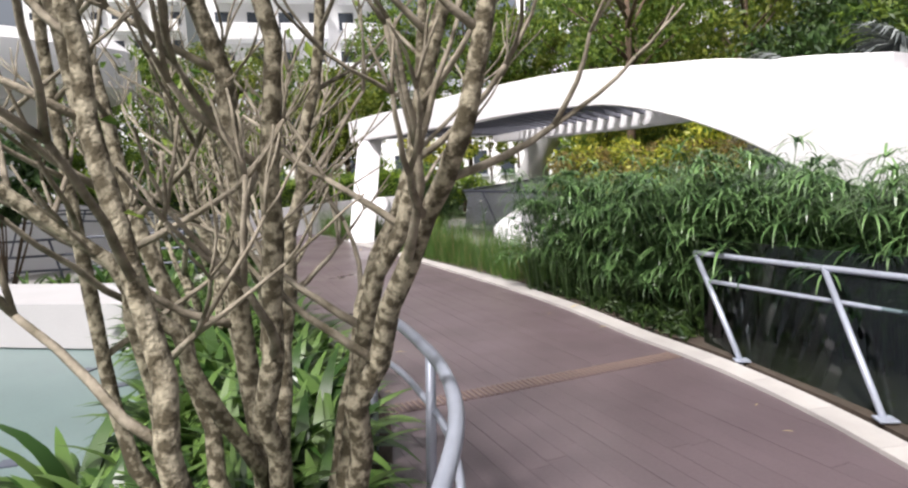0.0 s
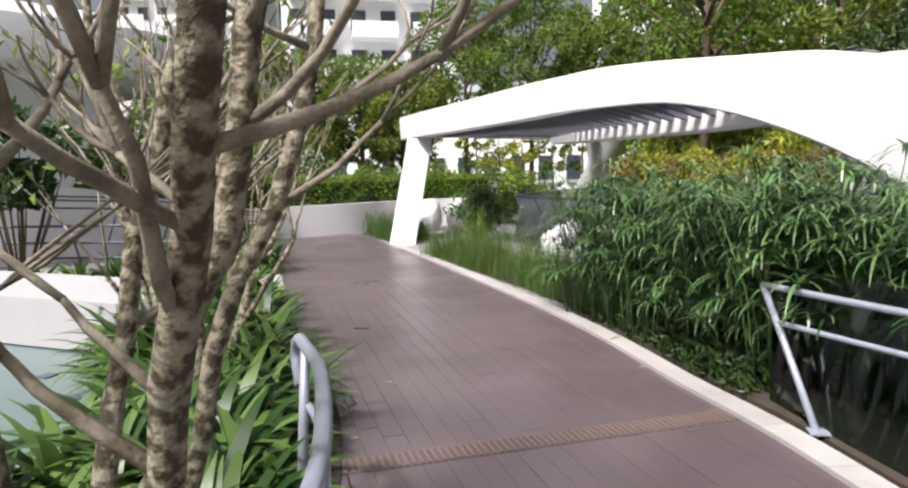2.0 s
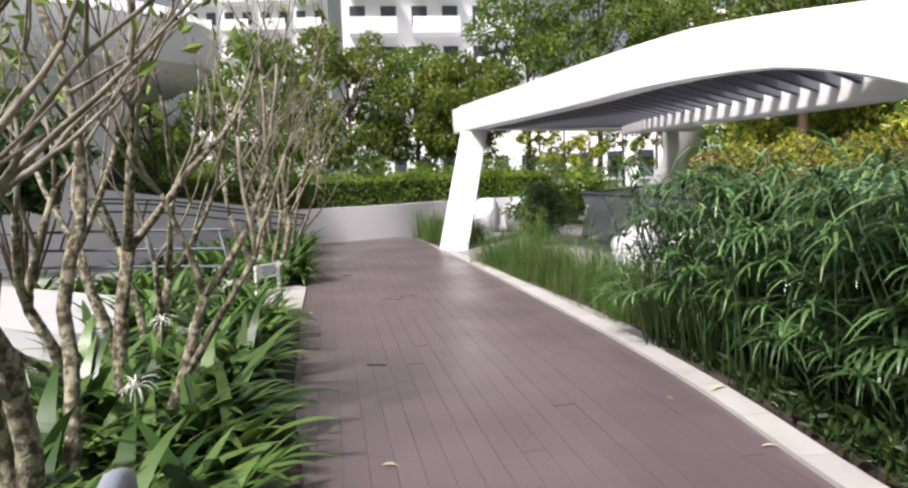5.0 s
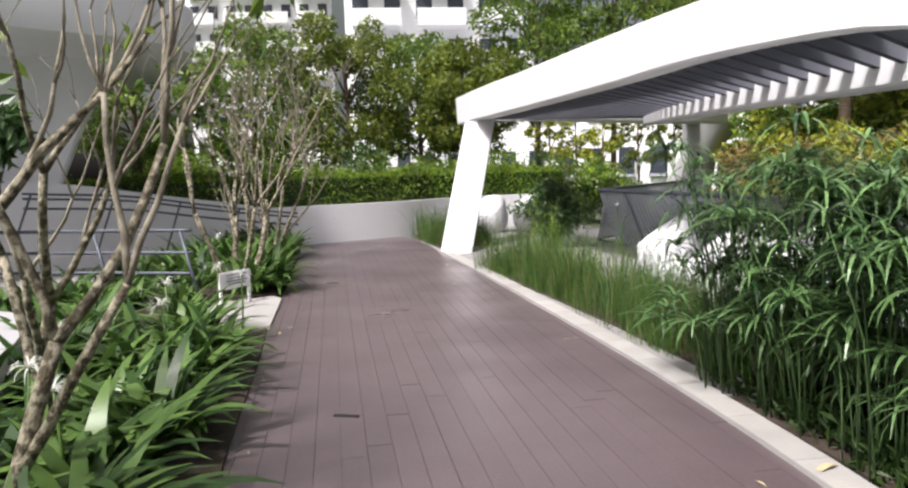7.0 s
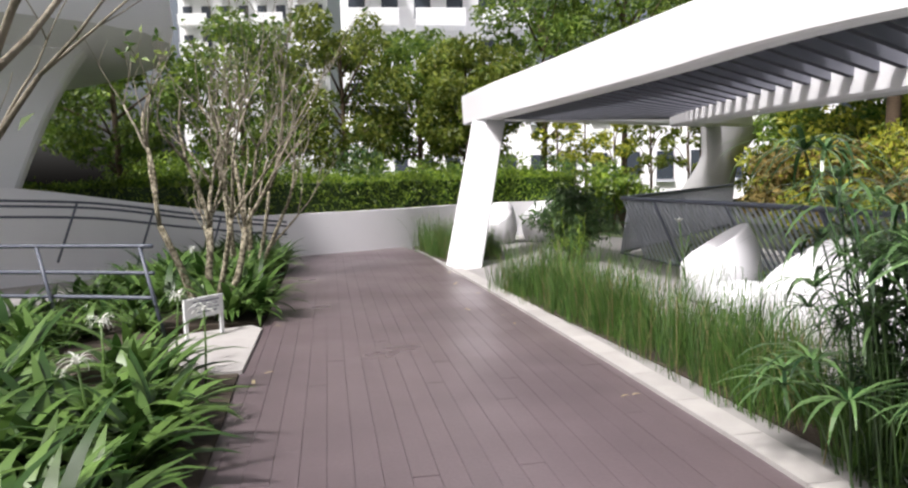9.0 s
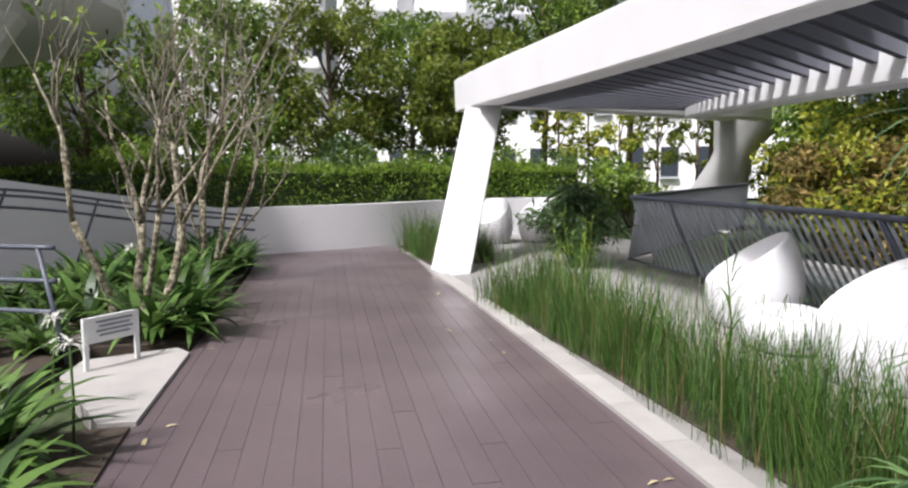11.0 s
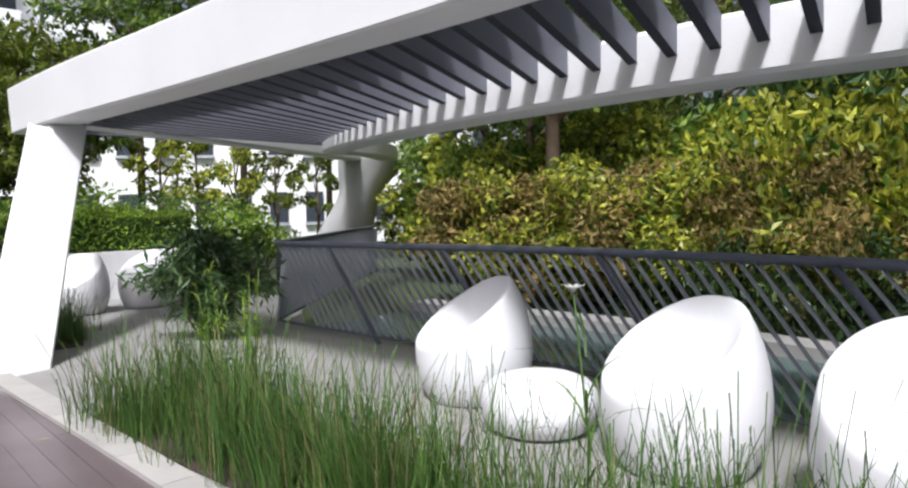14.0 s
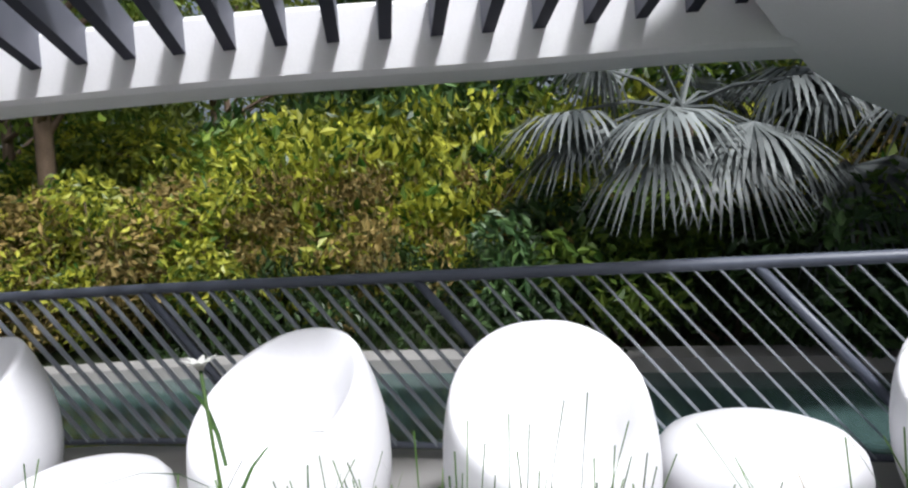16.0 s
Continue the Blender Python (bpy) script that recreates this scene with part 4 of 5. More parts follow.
for k, (x, y, h) in enumerate(((-2.9, 29.2, 3.5), (-0.9, 30.6, 3.3), (-1.9, 28.4, 3.1), (0.3, 31.2, 3.6), (-3.7, 28.6, 3.3))):
    t = tree("young_tree", 800 + k, h, 1.6, 0.75, 1000, 0.16, (L_BANK, L_TREE_Y)[k % 2], trunk_r=0.06, clumps=12, label="small sunlit yellow green tree beyond the canopy")
    t.matrix_basis = pose(x, y, 0)

# ---- planted bank behind the pond ----
bank_line = offset(fence_line, -3.4)
g = np.random.default_rng(9)
for name, off, z0, z1, sc, cnt, size, mat, label in (
    ("shrub_row", -3.3, -0.1, 0.95, 0.5, 22000, 0.11, L_DARK, "dark green low shrubs lining the pond edge"),
    ("scrub_row", -4.0, 0.45, 1.95, 0.8, 19000, 0.105, L_BROWN, "browning dry scrub on the planted bank"),
    ("leafy_bank", -5.2, 0.6, 2.7, 1.3, 30000, 0.19, L_BANK, "yellow green leafy shrubs on the planted bank"),
    ("tall_shrubs", -7.4, 0.5, 4.6, 1.6, 26000, 0.24, L_SHRUB, "dense dark green growth at the back of the bank")):
    thing = empty(name)
    ext = smooth_line([(2.4, 24.5), (0.9, 19.0)] + FENCE[3:] + [(3.9, 7.0), (4.2, 4.0)], 120)
    base = offset(ext, off)
    m = cnt // 75
    i = g.integers(0, 119, m)
    w = g.normal(0, sc * 0.5, m)
    n = offset(ext, off - 1) - base
    sprays = np.stack([base[i, 0] + n[i, 0] * w, base[i, 1] + n[i, 1] * w, g.uniform(z0, z1, m) + 0.35 * np.sin(i * 0.45) * (z1 - z0) * 0.3 + w * 0.3], 1)
    sprays[:, :2] += g.normal(0, 0.15, (m, 2))
    c = sprays[g.integers(0, m, cnt)] + g.normal(0, 1.0, (cnt, 3)) * (size * 1.35, size * 1.35, size * 0.8)
    leaf_mesh("leaves", c, np.tile((-0.3, -0.2, 0.7), (cnt, 1)), size, mat, thing, g)
    tagged(thing, label, "shrubs", kind="stuff")
for k, (x, y, h) in enumerate(((4.4, 24, 8), (7.2, 22, 8.5), (9, 18, 8), (9.5, 14.5, 8), (10.5, 11, 8), (10.5, 7, 8), (6.5, 26, 9))):
    t = tree("tree", 500 + k, h, 1.6, 2.6, 7500, 0.2, (L_TREE, L_TREE_Y, L_DARK)[k % 3], label="leafy tree on the planted bank")
    t.matrix_basis = pose(x, y, 0)


for k in range(13):
    g = np.random.default_rng(620 + k)
    x, y = 2.7 + 0.42 * k + g.uniform(-0.3, 0.3), 27.2 - 0.75 * k + g.uniform(-0.5, 0.5)
    sh = empty("shrub", (x, y, 0))
    cs = [(g.uniform(-0.9, 0.9), g.uniform(-0.7, 0.7), g.uniform(0.4, 2.9)) for _ in range(14)]
    blobs(sh, cs, [g.uniform(0.45, 0.8) for _ in cs], 3600, 0.19, (L_BANK, L_TREE, L_BANK, L_TREE_Y)[k % 4], g, "leaves")
    branches(sh, cs)
    tagged(sh, "leafy green shrub growing beside the flared column", "shrub")
for k in range(6):
    g = np.random.default_rng(680 + k)
    x, y = 2.5 + 0.35 * k + g.uniform(-0.2, 0.2), 21.4 - 0.62 * k + g.uniform(-0.2, 0.2)
    sh = empty("shrub", (x, y, 0))
    cs = [(g.uniform(-0.7, 0.7), g.uniform(-0.5, 0.5), g.uniform(0.3, 1.9)) for _ in range(11)]
    blobs(sh, cs, [g.uniform(0.35, 0.6) for _ in cs], 3400, 0.13, (L_BROWN, L_BANK)[k % 2], g, "leaves")
    branches(sh, cs)
    tagged(sh, ("browning dry shrub on the planted bank", "yellow green shrub in front of a brown trunk")[k % 2], "shrub")
mast = tree("tree", 555, 8.5, 3.6, 2.2, 5000, 0.2, L_TREE, trunk_r=0.16, label="tree with a bare brown trunk on the bank")
mast.matrix_basis = pose(3.75, 21.2, 0)


# ---- silver fan palms ----
def fan_palm(name, seed, trunk_h, fans, size):
    r = random.Random(seed)
    thing = empty(name)
    tubes("trunk", [([(0, 0, -0.2), (0.03, 0, trunk_h)], [0.13, 0.1])], PALMTRUNK, thing, "rough brown palm trunk")
    for k in range(fans):
        a = 2.4 * k + r.uniform(-0.3, 0.3)
        up = r.uniform(-0.75, 0.95)
        st = np.array((0, 0, trunk_h))
        hub = st + np.array((math.cos(a) * math.cos(up), math.sin(a) * math.cos(up), math.sin(up))) * size * r.uniform(0.7, 1.0)
        verts, faces = tube_data([st, (st + hub) / 2 + (0, 0, 0.08), hub], [0.028, 0.02, 0.015], 5)
        verts, faces = [tuple(v) for v in verts], list(faces)
        ahead = (hub - st) / np.linalg.norm(hub - st)
        side = np.cross(ahead, (0, 0, 1))
        side /= np.linalg.norm(side)
        nor = np.cross(side, ahead)
        for q in range(46):
            w = (q - 22.5) / 22.5 * 2.2
            d = ahead * math.cos(w) + side * math.sin(w)
            ln = size * (0.62 + 0.16 * math.cos(w)) * r.uniform(0.9, 1.05)
            e = np.cross(d, nor)
            n0 = len(verts)
            for u, wd in ((0.0, 0.006), (0.5, 0.026), (0.75, 0.017), (1.0, 0.002)):
                c = hub + d * ln * u - nor * 0.12 * u * u * size + np.array((0, 0, -0.26 * u**3 * size)) + nor * 0.02 * (q % 2)
                verts += [tuple(c - e * wd), tuple(c + e * wd)]
            for u in range(3):
                i = n0 + 2 * u
                faces.append((i, i + 1, i + 3, i + 2))
        mesh_object("frond", verts, faces, L_PALM, thing, "silver grey fan frond")
    return tagged(thing, "silver grey fan palm with spiky round fronds", "palm")


for k in range(9):
    g = np.random.default_rng(740 + k)
    sh = empty("shrub", (5.3 + 0.28 * k + g.uniform(-0.2, 0.2), 14.2 - 0.8 * k, 0))
    cs = [(g.uniform(-0.6, 0.6), g.uniform(-0.6, 0.6), g.uniform(0.3, 1.35)) for _ in range(10)]
    blobs(sh, cs, [g.uniform(0.3, 0.55) for _ in cs], 2600, 0.15, (L_SHRUB, L_TREE, L_DARK)[k % 3], g, "leaves")
    branches(sh, cs)
    tagged(sh, "dark leafy shrub under the silver palms", "shrub")
for k, (x, y, h, n) in enumerate(((6.1, 13.0, 2.1, 18), (6.7, 11.0, 2.15, 22), (7.0, 8.6, 2.3, 22))):
    fan_palm("fan_palm", 60 + k, h, n, 1.2).matrix_basis = pose(x, y, 0.2)


# ---- pool terrace on the other side of the bed ----
pool = slab("pool_floor", [(-1.9, -6), (-1.75, 3.5), (-2.3, 5.6), (-3.1, 7.2), (-4.2, 8.9), (-9, 9.2), (-16, 9.0), (-16, -6)], -0.09, 0.04, TILE)
tagged(pool, "pale green tiled pool floor with dark inset squares", "pool", kind="structure")
for k, (x, y) in enumerate(((-3.4, 5.0), (-2.75, 4.9), (-3.0, 6.6), (-4.4, 5.7), (-3.7, 7.1), (-2.6, 5.9), (-5.2, 6.9))):
    sq = part("drain_cover", box_bm((0.14, 0.14, 0.012), (0, 0, 0.006), bevel=0.003), DARKSTEEL, None)
    sq.matrix_basis = pose(x, y, -0.09, 0, 0, 20 * k)
    tagged(sq, "small dark square cover set in the pale pool floor", "drain cover", "pool floor covers")
# white render given the grey, to carry the shade it stands in
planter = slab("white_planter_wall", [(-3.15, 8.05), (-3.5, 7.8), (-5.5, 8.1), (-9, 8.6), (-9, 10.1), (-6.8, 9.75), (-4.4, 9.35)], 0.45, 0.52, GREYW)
tagged(planter, "thick white rendered planter edge by the pool", "planter", kind="structure")
# the shadow gap below the planter, drawn as a dark set-back slab
shadow_gap = slab("planter_shadow_base", [(-3.6, 8.3), (-5.5, 8.45), (-9, 8.9), (-9, 9.9), (-4.6, 9.1)], 0.05, 0.18, GAP)
tagged(shadow_gap, "recessed base under the white planter, darkened for its shadow", "planter base", kind="structure")
terrace = slab("terrace", [(-7.6, 12.2), (-8, 10.3), (-16, 9.9), (-16, 20), (-8.8, 17.0), (-8.2, 14.2)], -0.04, 0.1, CONC)
tagged(terrace, "grey concrete terrace beyond the planting", "terrace", kind="structure")


def railing(name, line, heights, posts, rad, label, lean=(0.12, 0.0)):
    thing = empty(name)
    pts = smooth_line(line, 40)
    for h in heights:
        tubes("rail", [([(x, y, z + h) for x, y, z in pts], rad)], DARKSTEEL, thing, "", 8)
    for k in np.linspace(1, 38, posts):
        x, y, z = pts[int(k)]
        tubes("post", [([(x, y, z + heights[0]), (x + lean[0], y + lean[1], z - 0.05)], rad * 0.9)], DARKSTEEL, thing)
    return tagged(thing, label, "railing")


railing("terrace_railing", [(-11, 11.0, 0), (-8.5, 11.6, 0), (-6.4, 12.0, 0), (-5.1, 12.15, 0)], (0.9, 0.62, 0.36), 6, 0.022, "dark steel railing with three rails on the terrace", (0.3, -0.05))
RAMP = [(-7.75, 17.95, 0.85), (-8.4, 16.9, 1.06), (-9.0, 15.9, 1.25), (-9.7, 14.7, 1.48), (-10.6, 13.2, 1.6), (-11.6, 11.6, 1.65)]
ramp = smooth_line(RAMP, 20)
rv = [(x, y, zz) for x, y, z in ramp for zz in (-0.1, z)] + [(x - 0.22, y - 0.1, zz) for x, y, z in ramp for zz in (-0.1, z)]
rf = []
for k in range(19):
    a, b = 2 * k, 2 * k + 40
    rf += [(a, a + 2, a + 3, a + 1), (b, b + 1, b + 3, b + 2), (a + 1, a + 3, b + 3, b + 1)]
rf += [(0, 1, 41, 40), (38, 78, 79, 39)]
ramp_wall = mesh_object("wall_ramp", rv, rf, WHITE)
tagged(ramp_wall, "pale rising parapet wall of a ramp", "wall", kind="structure")
railing("ramp_railing", [(-7.1, 17.9, -0.12), (-7.5, 17.2, -0.02), (-8.1, 16.2, 0.16), (-8.7, 15.2, 0.36), (-9.6, 13.6, 0.5)], (0.86, 0.78, 0.62), 5, 0.02, "dark steel handrail following the ramp wall", (-0.1, -0.35))

# second canopy with flared leg
canopy_b = empty("concrete_canopy", (-10.2, 14.6, 0))
inv_b = canopy_b.matrix_basis.inverted()
canopy_b.matrix_basis = pose(-10.65, 14.35, 0)
sections = []
for u in np.linspace(0, 1, 14):
    lo, hi, deep = 0.45 + 0.15 * u, 0.45 + 1.35 * u + 0.35 * u**4, 0.35 + 0.5 * u
    cx, cy, z = -10.3, 14.3, 3.9 * u - 0.1
    ax, ay = 0.72, 0.69
    sections.append(round_section([(cx - ax * lo, cy - ay * lo, z), (cx + ax * hi, cy + ay * hi, z), (cx + ax * hi - ay * deep, cy + ay * hi + ax * deep, z), (cx - ax * lo - ay * deep, cy - ay * lo + ax * deep, z)], 0.05))
ob = loft("flared_leg", sections, WHITE)
ob.parent, ob.matrix_parent_inverse = canopy_b, inv_b
roof = [(-7.7, 16.6), (-7.4, 15.6), (-8.3, 13.6), (-9.8, 11.2), (-12, 9.5), (-17, 8.5), (-18, 20), (-9.0, 18.0)]
roof_sections = []
c = np.array((-11.5, 14.5))
for z, grow_by in ((3.75, 0.9), (3.88, 0.985), (4.15, 1.0), (4.7, 0.99), (4.95, 0.93)):
    roof_sections.append([(*(c + (np.array(p) - c) * grow_by), z) for p in smooth_line(roof + roof[:1], 40)[:-1]])
ob = loft("roof", roof_sections, WHITE)
ob.parent, ob.matrix_parent_inverse = canopy_b, inv_b
tagged(canopy_b, "grey concrete canopy on a flared leg over the terrace", "pergola")
green_r = random.Random(21)
terrace_bed = slab("terrace_bed", [(-4.4, 9.6), (-7.9, 10.2), (-7.4, 12.2), (-8.0, 14.4), (-8.6, 16.8), (-7.6, 15.2), (-6.3, 13.2), (-4.9, 11.9)], 0.01, 0.14, SOIL)
tagged(terrace_bed, "dark soil of the bed below the terrace railing", "planting bed", kind="structure")
for k, (x, y) in enumerate(scatter([(-5.4, 10.2), (-7.6, 10.6), (-7.3, 12.2), (-8.0, 14.4), (-7.6, 15.2), (-6.3, 13.2), (-5.2, 12.2)], 40, green_r)):
    ob = copy_thing(lilies[k % 6], Matrix.Identity(4))
    sc = green_r.uniform(0.6, 0.95)
    ob.matrix_basis = pose(x, y, 0.01, 0, 0, 50 * k) @ Matrix.Diagonal((sc, sc, sc, 1))
g = np.random.default_rng(57)
leafy = empty("terrace_shrub", (-8.0, 11.2, -0.04))
cs = [(g.uniform(-0.6, 0.6), g.uniform(-0.6, 0.6), g.uniform(1.2, 2.8)) for _ in range(12)]
blobs(leafy, cs, [g.uniform(0.3, 0.5) for _ in cs], 1500, 0.24, L_SHRUB, g, "leaves")
branches(leafy, cs)
tagged(leafy, "tall dark leafy shrub standing on the terrace", "shrub")
panel_b = part("blue_partition", box_bm((3.0, 0.12, 1.1), (0, 0, 0.55), bevel=0.01), BLUEPANEL, None)
panel_b.matrix_basis = pose(-11.6, 13.4, -0.04, 0, 0, 40)
tagged(panel_b, "blue grey partition panel standing on the terrace", "partition")

# low leaves added between the kerb and the papyrus, dark for the shade there
g = np.random.default_rng(91)
near_kerb = outer_line[(outer_line[:, 1] > 7.1) & (outer_line[:, 1] < 10.2)]
edge = smooth_line(near_kerb.tolist(), 60)
pick = g.integers(0, 59, 4200)
deep = 0.12 + 0.85 * g.random(4200) ** 1.2
side = offset(edge, 1.0) - edge
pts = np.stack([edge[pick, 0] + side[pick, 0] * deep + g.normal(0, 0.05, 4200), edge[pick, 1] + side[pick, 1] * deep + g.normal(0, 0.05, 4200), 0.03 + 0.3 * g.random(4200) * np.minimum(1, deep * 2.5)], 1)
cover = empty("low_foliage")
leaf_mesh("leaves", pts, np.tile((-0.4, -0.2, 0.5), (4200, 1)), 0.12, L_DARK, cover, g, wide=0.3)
tagged(cover, "low leaves added along the kerb, dark for the shade under papyrus", "ground cover", kind="stuff")


def spider_flower(name, seed):
    """A white spider lily bloom on a bare stalk."""
    r = random.Random(seed)
    thing = empty(name)
    tubes("stalk", [([(0, 0, 0), (0.02, 0.01, 0.3), (0.05, 0.0, 0.6)], [0.009, 0.008, 0.007])], L_LILY, thing)
    v, f = [], []
    for k in range(22):
        st = r.uniform(0.2, 1.3)
        blade_data((0.05, 0, 0.6), r.uniform(0, 6.28), r.uniform(0.1, 0.16), 0.006, (st, st - 2.2), 5, v, f)
    mesh_object("petals", v, f, L_FLOWER, thing, "thin white curling petals")
    return tagged(thing, "white spider lily bloom above strappy leaves", "flower", "spider lily blooms")


bloom = spider_flower("lily_bloom", 4)
blooms = [(-3.1, 8.4), (-2.4, 7.6), (-3.6, 10.0), (-2.9, 9.2), (-2.2, 6.4), (-3.9, 11.0), (-1.4, 6.3), (-1.9, 7.4), (-6.3, 14.3), (-3.3, 10.6)]
for k, (x, y) in enumerate(blooms):
    m = pose(x, y, 0.02, 0, 0, 77 * k)
    if k:
        copy_thing(bloom, m)
    else:
        bloom.matrix_basis = m

# bushy plant inside the lounge corner, and a weedy tuft in the rushes
g = np.random.default_rng(77)
bush = empty("bushy_shrub", (-1.75, 18.5, 0))
lines, cc, uu = [], [], []
for k in range(46):
    a, reach, high = g.uniform(0, 6.28), g.uniform(0.15, 0.95), g.uniform(0.75, 1.45)
    out = np.array((math.cos(a), 0.6 * math.sin(a), 0.0))
    high *= 1.0 - 0.35 * reach
    p0, p1, p2 = out * 0.1 * reach, out * 0.45 * reach + (0, 0, high * 0.75), out * reach + (0, 0, high * 0.95)
    lines.append(([p0, p1, p2], [0.009, 0.006, 0.003]))
    for q in range(110):
        u = g.uniform(0.2, 1.0)
        c = p0 * (1 - u) ** 2 + (2 * p1 - 0.5 * (p0 + p2)) * 2 * u * (1 - u) + p2 * u * u
        v = g.normal(0, 1, 3)
        c = c + v * 0.075
        c[2] = max(c[2], 0.08)
        cc.append(c)
        uu.append(v * 0.5 + out * 0.4 + (0, 0, -0.5))
tagged(tubes("stem", lines, TRUNK, bush, "", 5), kind="stuff")
leaf_mesh("leaves", cc, uu, 0.15, L_SHRUB, bush, g, 0.24, 0.06)
tagged(bush, "dark green bushy shrub in the lounge corner", "shrub")
weed = empty("tall_weed", (-1.35, 15.2, 0.01))
vv, ff, canes = [], [], []
wr = random.Random(2)
for k in range(9):
    a, high = wr.uniform(0, 6.28), wr.uniform(0.55, 1.08)
    foot = np.array((0.16 * math.cos(a), 0.16 * math.sin(a), 0.0))
    tip = foot + (0.14 * math.cos(2 * a), 0.14 * math.sin(2 * a), high)
    canes.append(([foot, (foot + tip) / 2 + (0.02, 0, 0), tip], [0.006, 0.005, 0.003]))
    for q in range(18):
        u, w, st = wr.uniform(0.2, 1.0), wr.uniform(0, 6.28), wr.uniform(0.3, 1.2)
        blade_data(tuple(foot + (tip - foot) * u), w, wr.uniform(0.12, 0.26), wr.uniform(0.008, 0.014), (st, st - 1.6), 4, vv, ff)
tagged(tubes("cane", canes, L_HEDGE, weed, "", 5), kind="stuff")
mesh_object("leaves", vv, ff, L_HEDGE, weed)
tagged(weed, "tall yellow green weed among the rushes", "plant")
flower = empty("white_flower", (0.06, 12.23, 0.01))
tubes("stalk", [([(0, 0, 0), (0.03, 0.02, 0.6), (-0.03, 0.0, 1.14)], [0.006, 0.005, 0.004])], L_GRASS, flower)
vv, ff = [], []
for k in range(8):
    blade_data((-0.03, 0, 1.13), k * 0.785, 0.055, 0.012, (0.9, -0.2), 3, vv, ff)
mesh_object("petals", vv, ff, L_FLOWER, flower, "white petals")
vv, ff = [], []
for k in range(12):
    blade_data((0.02, 0.01, 0.35 + 0.05 * k), k * 2.4, 0.3, 0.008, (1.0, -0.4), 4, vv, ff)
mesh_object("leaves", vv, ff, L_GRASS, flower)
tagged(flower, "single white flower on a tall leafy stalk", "flower")
bin_b = part("bin", box_bm((0.4, 0.4, 0.75), (0, 0, 0.9), bevel=0.02), BLACK, None)
bin_b.matrix_basis = pose(-0.75, 23.4, -0.5)
tagged(bin_b, "black bin behind the lounge corner", "bin")

# ---- drain, slot and litter on the deck ----
drain = empty("drain_channel")
d0, d1 = np.array((-0.28, 5.52)), np.array((2.1, 6.82))
dd = (d1 - d0) / np.linalg.norm(d1 - d0)
dn = np.array((-dd[1], dd[0]))
length = np.linalg.norm(d1 - d0)
base = strip_sheet([tuple(d0 + dn * 0.1), tuple(d1 + dn * 0.1)], [tuple(d0 - dn * 0.1), tuple(d1 - dn * 0.1)], 0.004, 0.02, "channel", GAP, drain)
bar_me = None
turn = math.degrees(math.atan2(dd[1], dd[0]))
for k in range(int(length / 0.045)):
    p = d0 + dd * (0.02 + 0.045 * k)
    if bar_me is None:
        first_bar = part("grate_bar", box_bm((0.02, 0.19, 0.012), (0, 0, 0)), DRAIN, drain)
        bar_me = first_bar.data
        ob = first_bar
    else:
        ob = new("grate_bar", bar_me)
        ob.parent = drain
    ob.matrix_basis = pose(p[0], p[1], 0.007, 0, 0, turn)
tagged(drain, "rusty brown slotted drain across the deck", "drain", kind="structure")
slot = part("deck_slot", box_bm((0.17, 0.035, 0.006), (0, 0, 0)), BLACK, None)
slot.matrix_basis = pose(-1.36, 8.97, 0.003, 0, 0, 8)
tagged(slot, "short black slot cut in the deck boards", "slot")
for k, (x, y, sz) in enumerate(((-0.48, 7.12, 0.05), (1.3, 8.78, 0.07), (-3.0, 15.64, 0.06), (-3.04, 10.82, 0.05), (-2.25, 13.9, 0.05), (1.62, 7.9, 0.05))):
    vv, ff = [], []
    blade_data((0, 0, 0.0), 0.7 * k, sz * 2, sz * 0.4, (0.35, -0.5), 4, vv, ff)
    lf = mesh_object("fallen_leaf", vv, ff, STICK)
    lf.matrix_basis = pose(x, y, 0.006 if k != 1 else 0.034)
    tagged(lf, "dry pale fallen leaf lying flat", "leaf", "fallen leaves")


# ---- towers in the distance ----
def tower(name, w, d, storeys, storey_h, cols, label, balcony=False):
    thing = empty(name)
    h = storeys * storey_h
    part("wall", box_bm((w, d, h), (0, 0, h / 2)), BLDG, thing)
    part("roof", box_bm((w + 0.4, d + 0.4, 0.5), (0, 0, h + 0.25)), BLDG_SHADE, thing)
    win = None
    for f in range(storeys):
        for c in range(cols):
            x = -w / 2 + w * (c + 0.5) / cols
            z = f * storey_h + storey_h * 0.55
            if win is None:
                win = part("window", box_bm((w / cols * 0.5, 0.12, storey_h * 0.45), (0, 0, 0)), PANE, thing)
                part("sill", box_bm((w / cols * 0.56, 0.25, 0.12), (0, -0.1, -storey_h * 0.25)), BLDG_SHADE, win)
                first = win
                win.matrix_basis = pose(x, -d / 2 - 0.03, z)
            else:
                o = copy_thing(first, pose(x, -d / 2 - 0.03, z))
        if balcony:
            for c in range(0, cols, 2):
                x = -w / 2 + w * (c + 1) / cols
                if f == 0 and c == 0:
                    bal = part("balcony", box_bm((w / cols * 1.5, 1.8, 0.25), (0, -0.9, 0), bevel=0.05), BLDG, thing)
                    part("balustrade", box_bm((w / cols * 1.5, 0.1, 1.0), (0, -1.75, 0.6)), BLDG, bal)
                    bal.matrix_basis = pose(x, -d / 2, f * storey_h + 0.1)
                else:
                    copy_thing(bal, pose(x, -d / 2, f * storey_h + 0.1))
    return tagged(thing, label, "building")


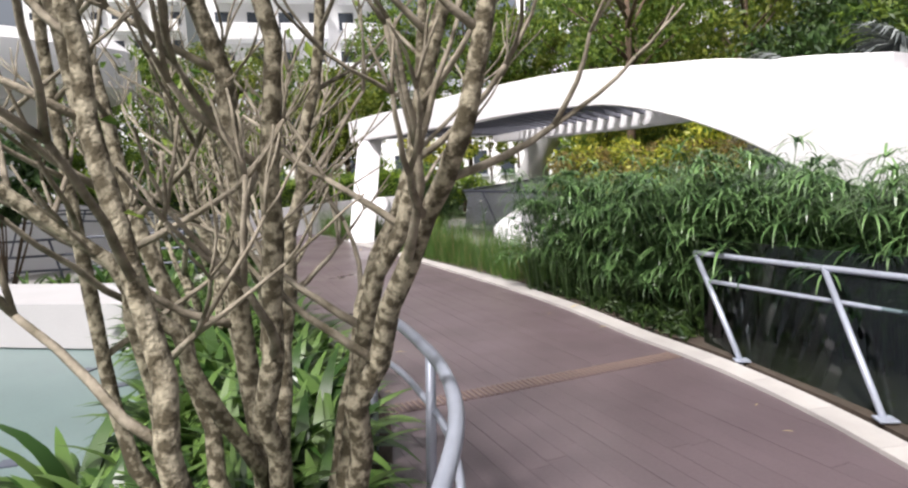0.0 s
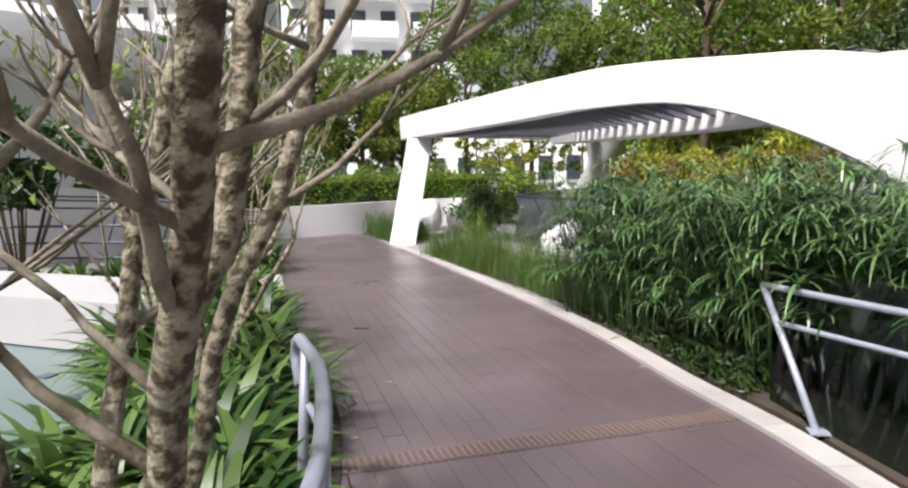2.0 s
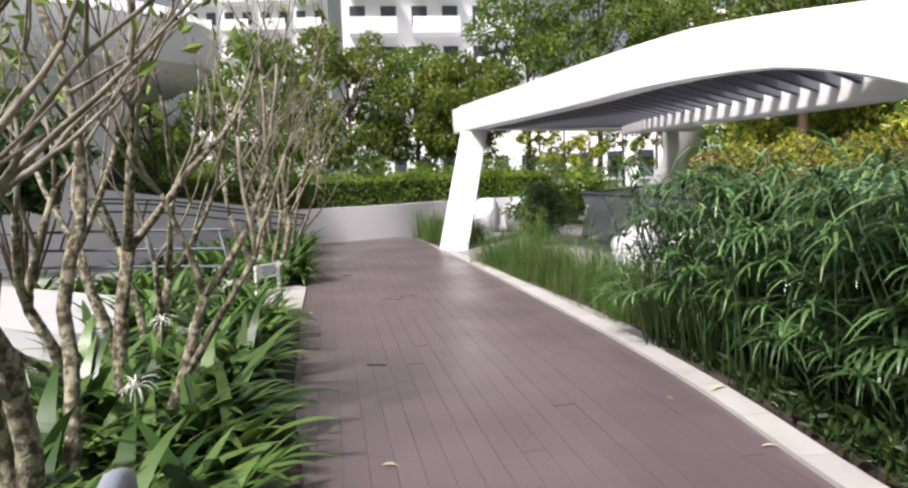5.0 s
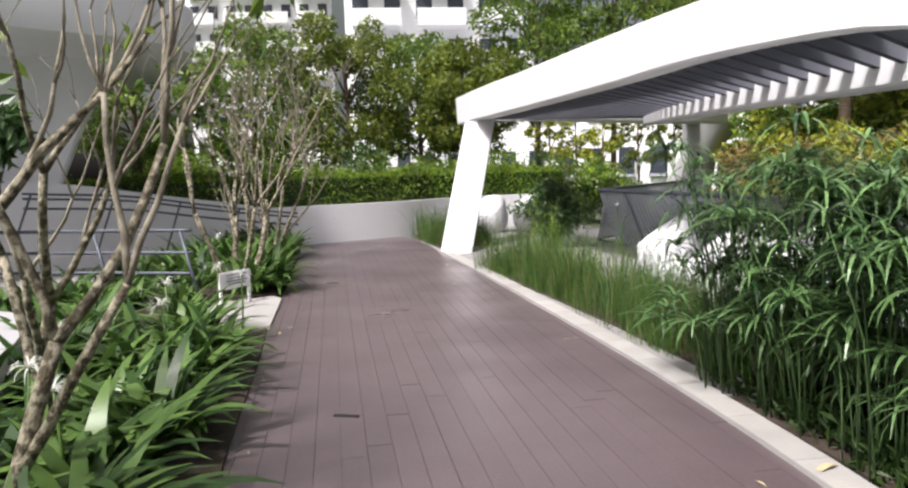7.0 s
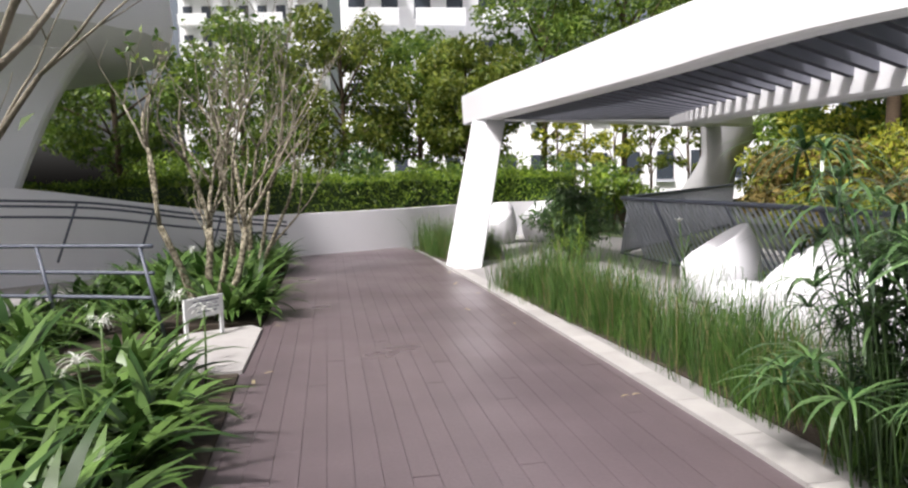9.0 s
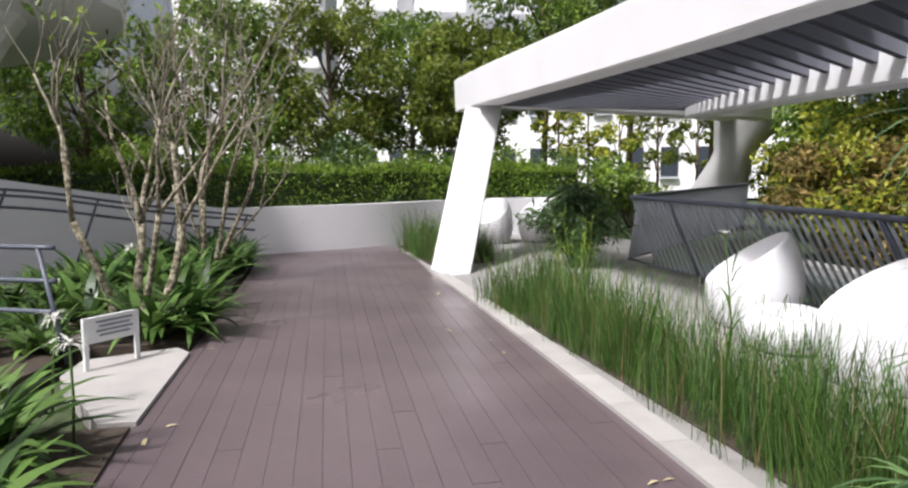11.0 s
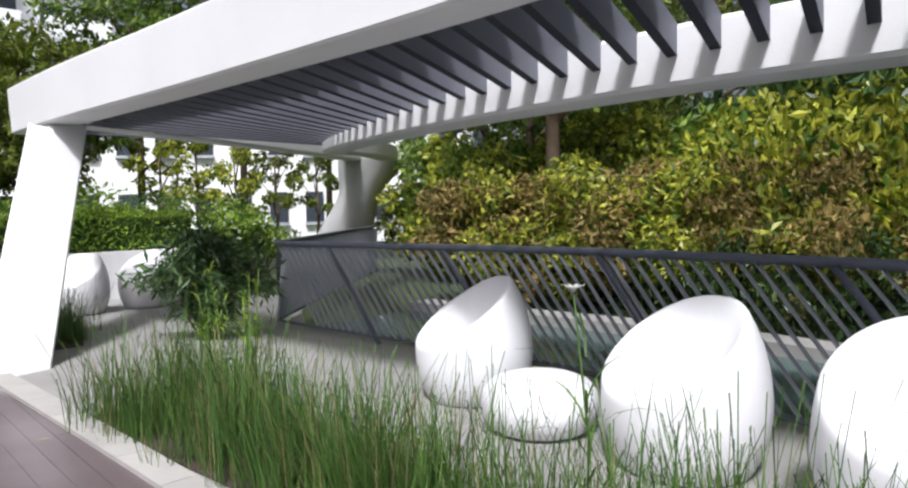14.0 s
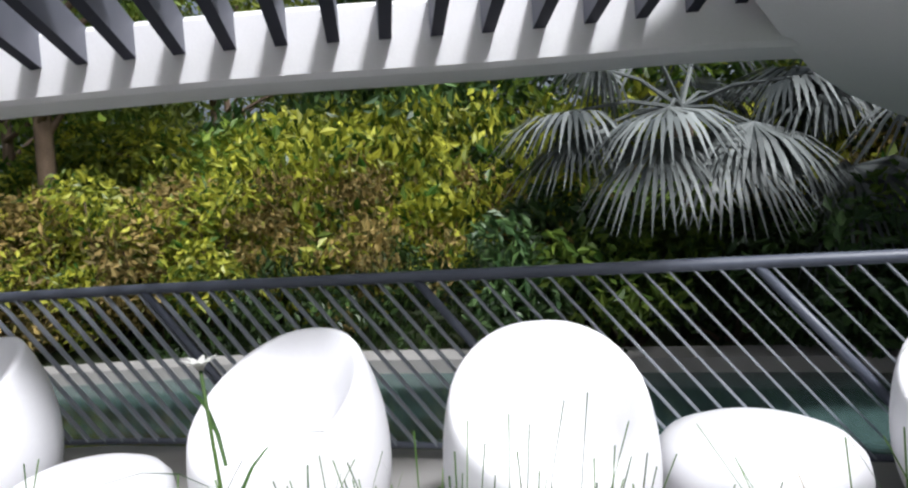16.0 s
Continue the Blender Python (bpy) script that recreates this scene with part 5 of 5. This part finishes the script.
tower("garden_pavilion", 30, 8, 2, 3.4, 17, "low white building beyond the canopy and hedge").matrix_basis = pose(-4, 50, 0, 0, 0, -3)
tower("apartment_tower", 16, 12, 14, 3.0, 6, "white apartment tower with dark windows behind trees").matrix_basis = pose(9, 62, 0, 0, 0, -8)
tower("apartment_tower", 14, 12, 16, 3.0, 6, "white apartment tower with stacked balconies", True).matrix_basis = pose(-19, 60, 0, 0, 0, 24)
tower("apartment_tower", 16, 12, 18, 3.0, 8, "pale apartment tower with grey balconies in the distance", True).matrix_basis = pose(-46, 78, 0, 0, 0, 20)


litter_r = random.Random(33)
for k in range(14):
    vv, ff = [], []
    sz = litter_r.uniform(0.02, 0.045)
    blade_data((0, 0, 0.0), litter_r.uniform(0, 6), sz * 2, sz * 0.4, (0.3, -0.4), 4, vv, ff)
    lf = mesh_object("fallen_leaf", vv, ff, STICK)
    i = litter_r.randrange(20, 52)
    u = litter_r.choice((0.04, 0.07, 0.93, 0.96, 0.9))
    p = left_line[i] * (1 - u) + right_line[i] * u
    lf.matrix_basis = pose(p[0], p[1], 0.006)
    tagged(lf, "dry pale fallen leaf lying flat", "leaf", "fallen leaves")


# ---- deck boards ----
def clip(poly, a, b, c):
    """The part of a polygon where a x + b y <= c."""
    out = []
    for i, p in enumerate(poly):
        q = poly[i - 1]
        dp, dq = a * p[0] + b * p[1] - c, a * q[0] + b * q[1] - c
        if (dp <= 0) != (dq <= 0):
            u = dq / (dq - dp)
            out.append((q[0] + (p[0] - q[0]) * u, q[1] + (p[1] - q[1]) * u))
        if dp <= 0:
            out.append(p)
    return out


deck_outline = left_line.tolist() + right_line[::-1].tolist()
board_way = np.array((-math.sin(radians(28.5)), math.cos(radians(28.5))))
board_side = np.array((board_way[1], -board_way[0]))
board_r = random.Random(12)
BOARD = 0.145
for row in range(-22, 62):
    v = row * BOARD
    cell = clip(clip(deck_outline, *(-board_side), -v), *board_side, v + BOARD - 0.0025)
    if len(cell) < 3:
        continue
    along_u = [p[0] * board_way[0] + p[1] * board_way[1] for p in cell]
    u = min(along_u) - board_r.uniform(0, 2.5)
    while u < max(along_u):
        step = board_r.choice((3.0, 3.6, 4.2))
        piece = clip(clip(cell, *(-board_way), -u), *board_way, u + step - 0.004)
        u += step
        if len(piece) < 3:
            continue
        area = abs(sum(piece[i - 1][0] * p[1] - p[0] * piece[i - 1][1] for i, p in enumerate(piece))) / 2
        if area < 0.01:
            continue
        n = len(piece)
        lift = board_r.uniform(-0.0012, 0.0012)
        pv = [(x, y, lift) for x, y in piece] + [(x, y, -0.02) for x, y in piece]
        pf = [tuple(range(n)), *[(i, i + n, (i + 1) % n + n, (i + 1) % n) for i in range(n)]]
        ob = mesh_object("deck_board", pv, pf, DECK, deck_floor)
        if ob.data.polygons[0].normal.z < 0:
            ob.data.flip_normals()
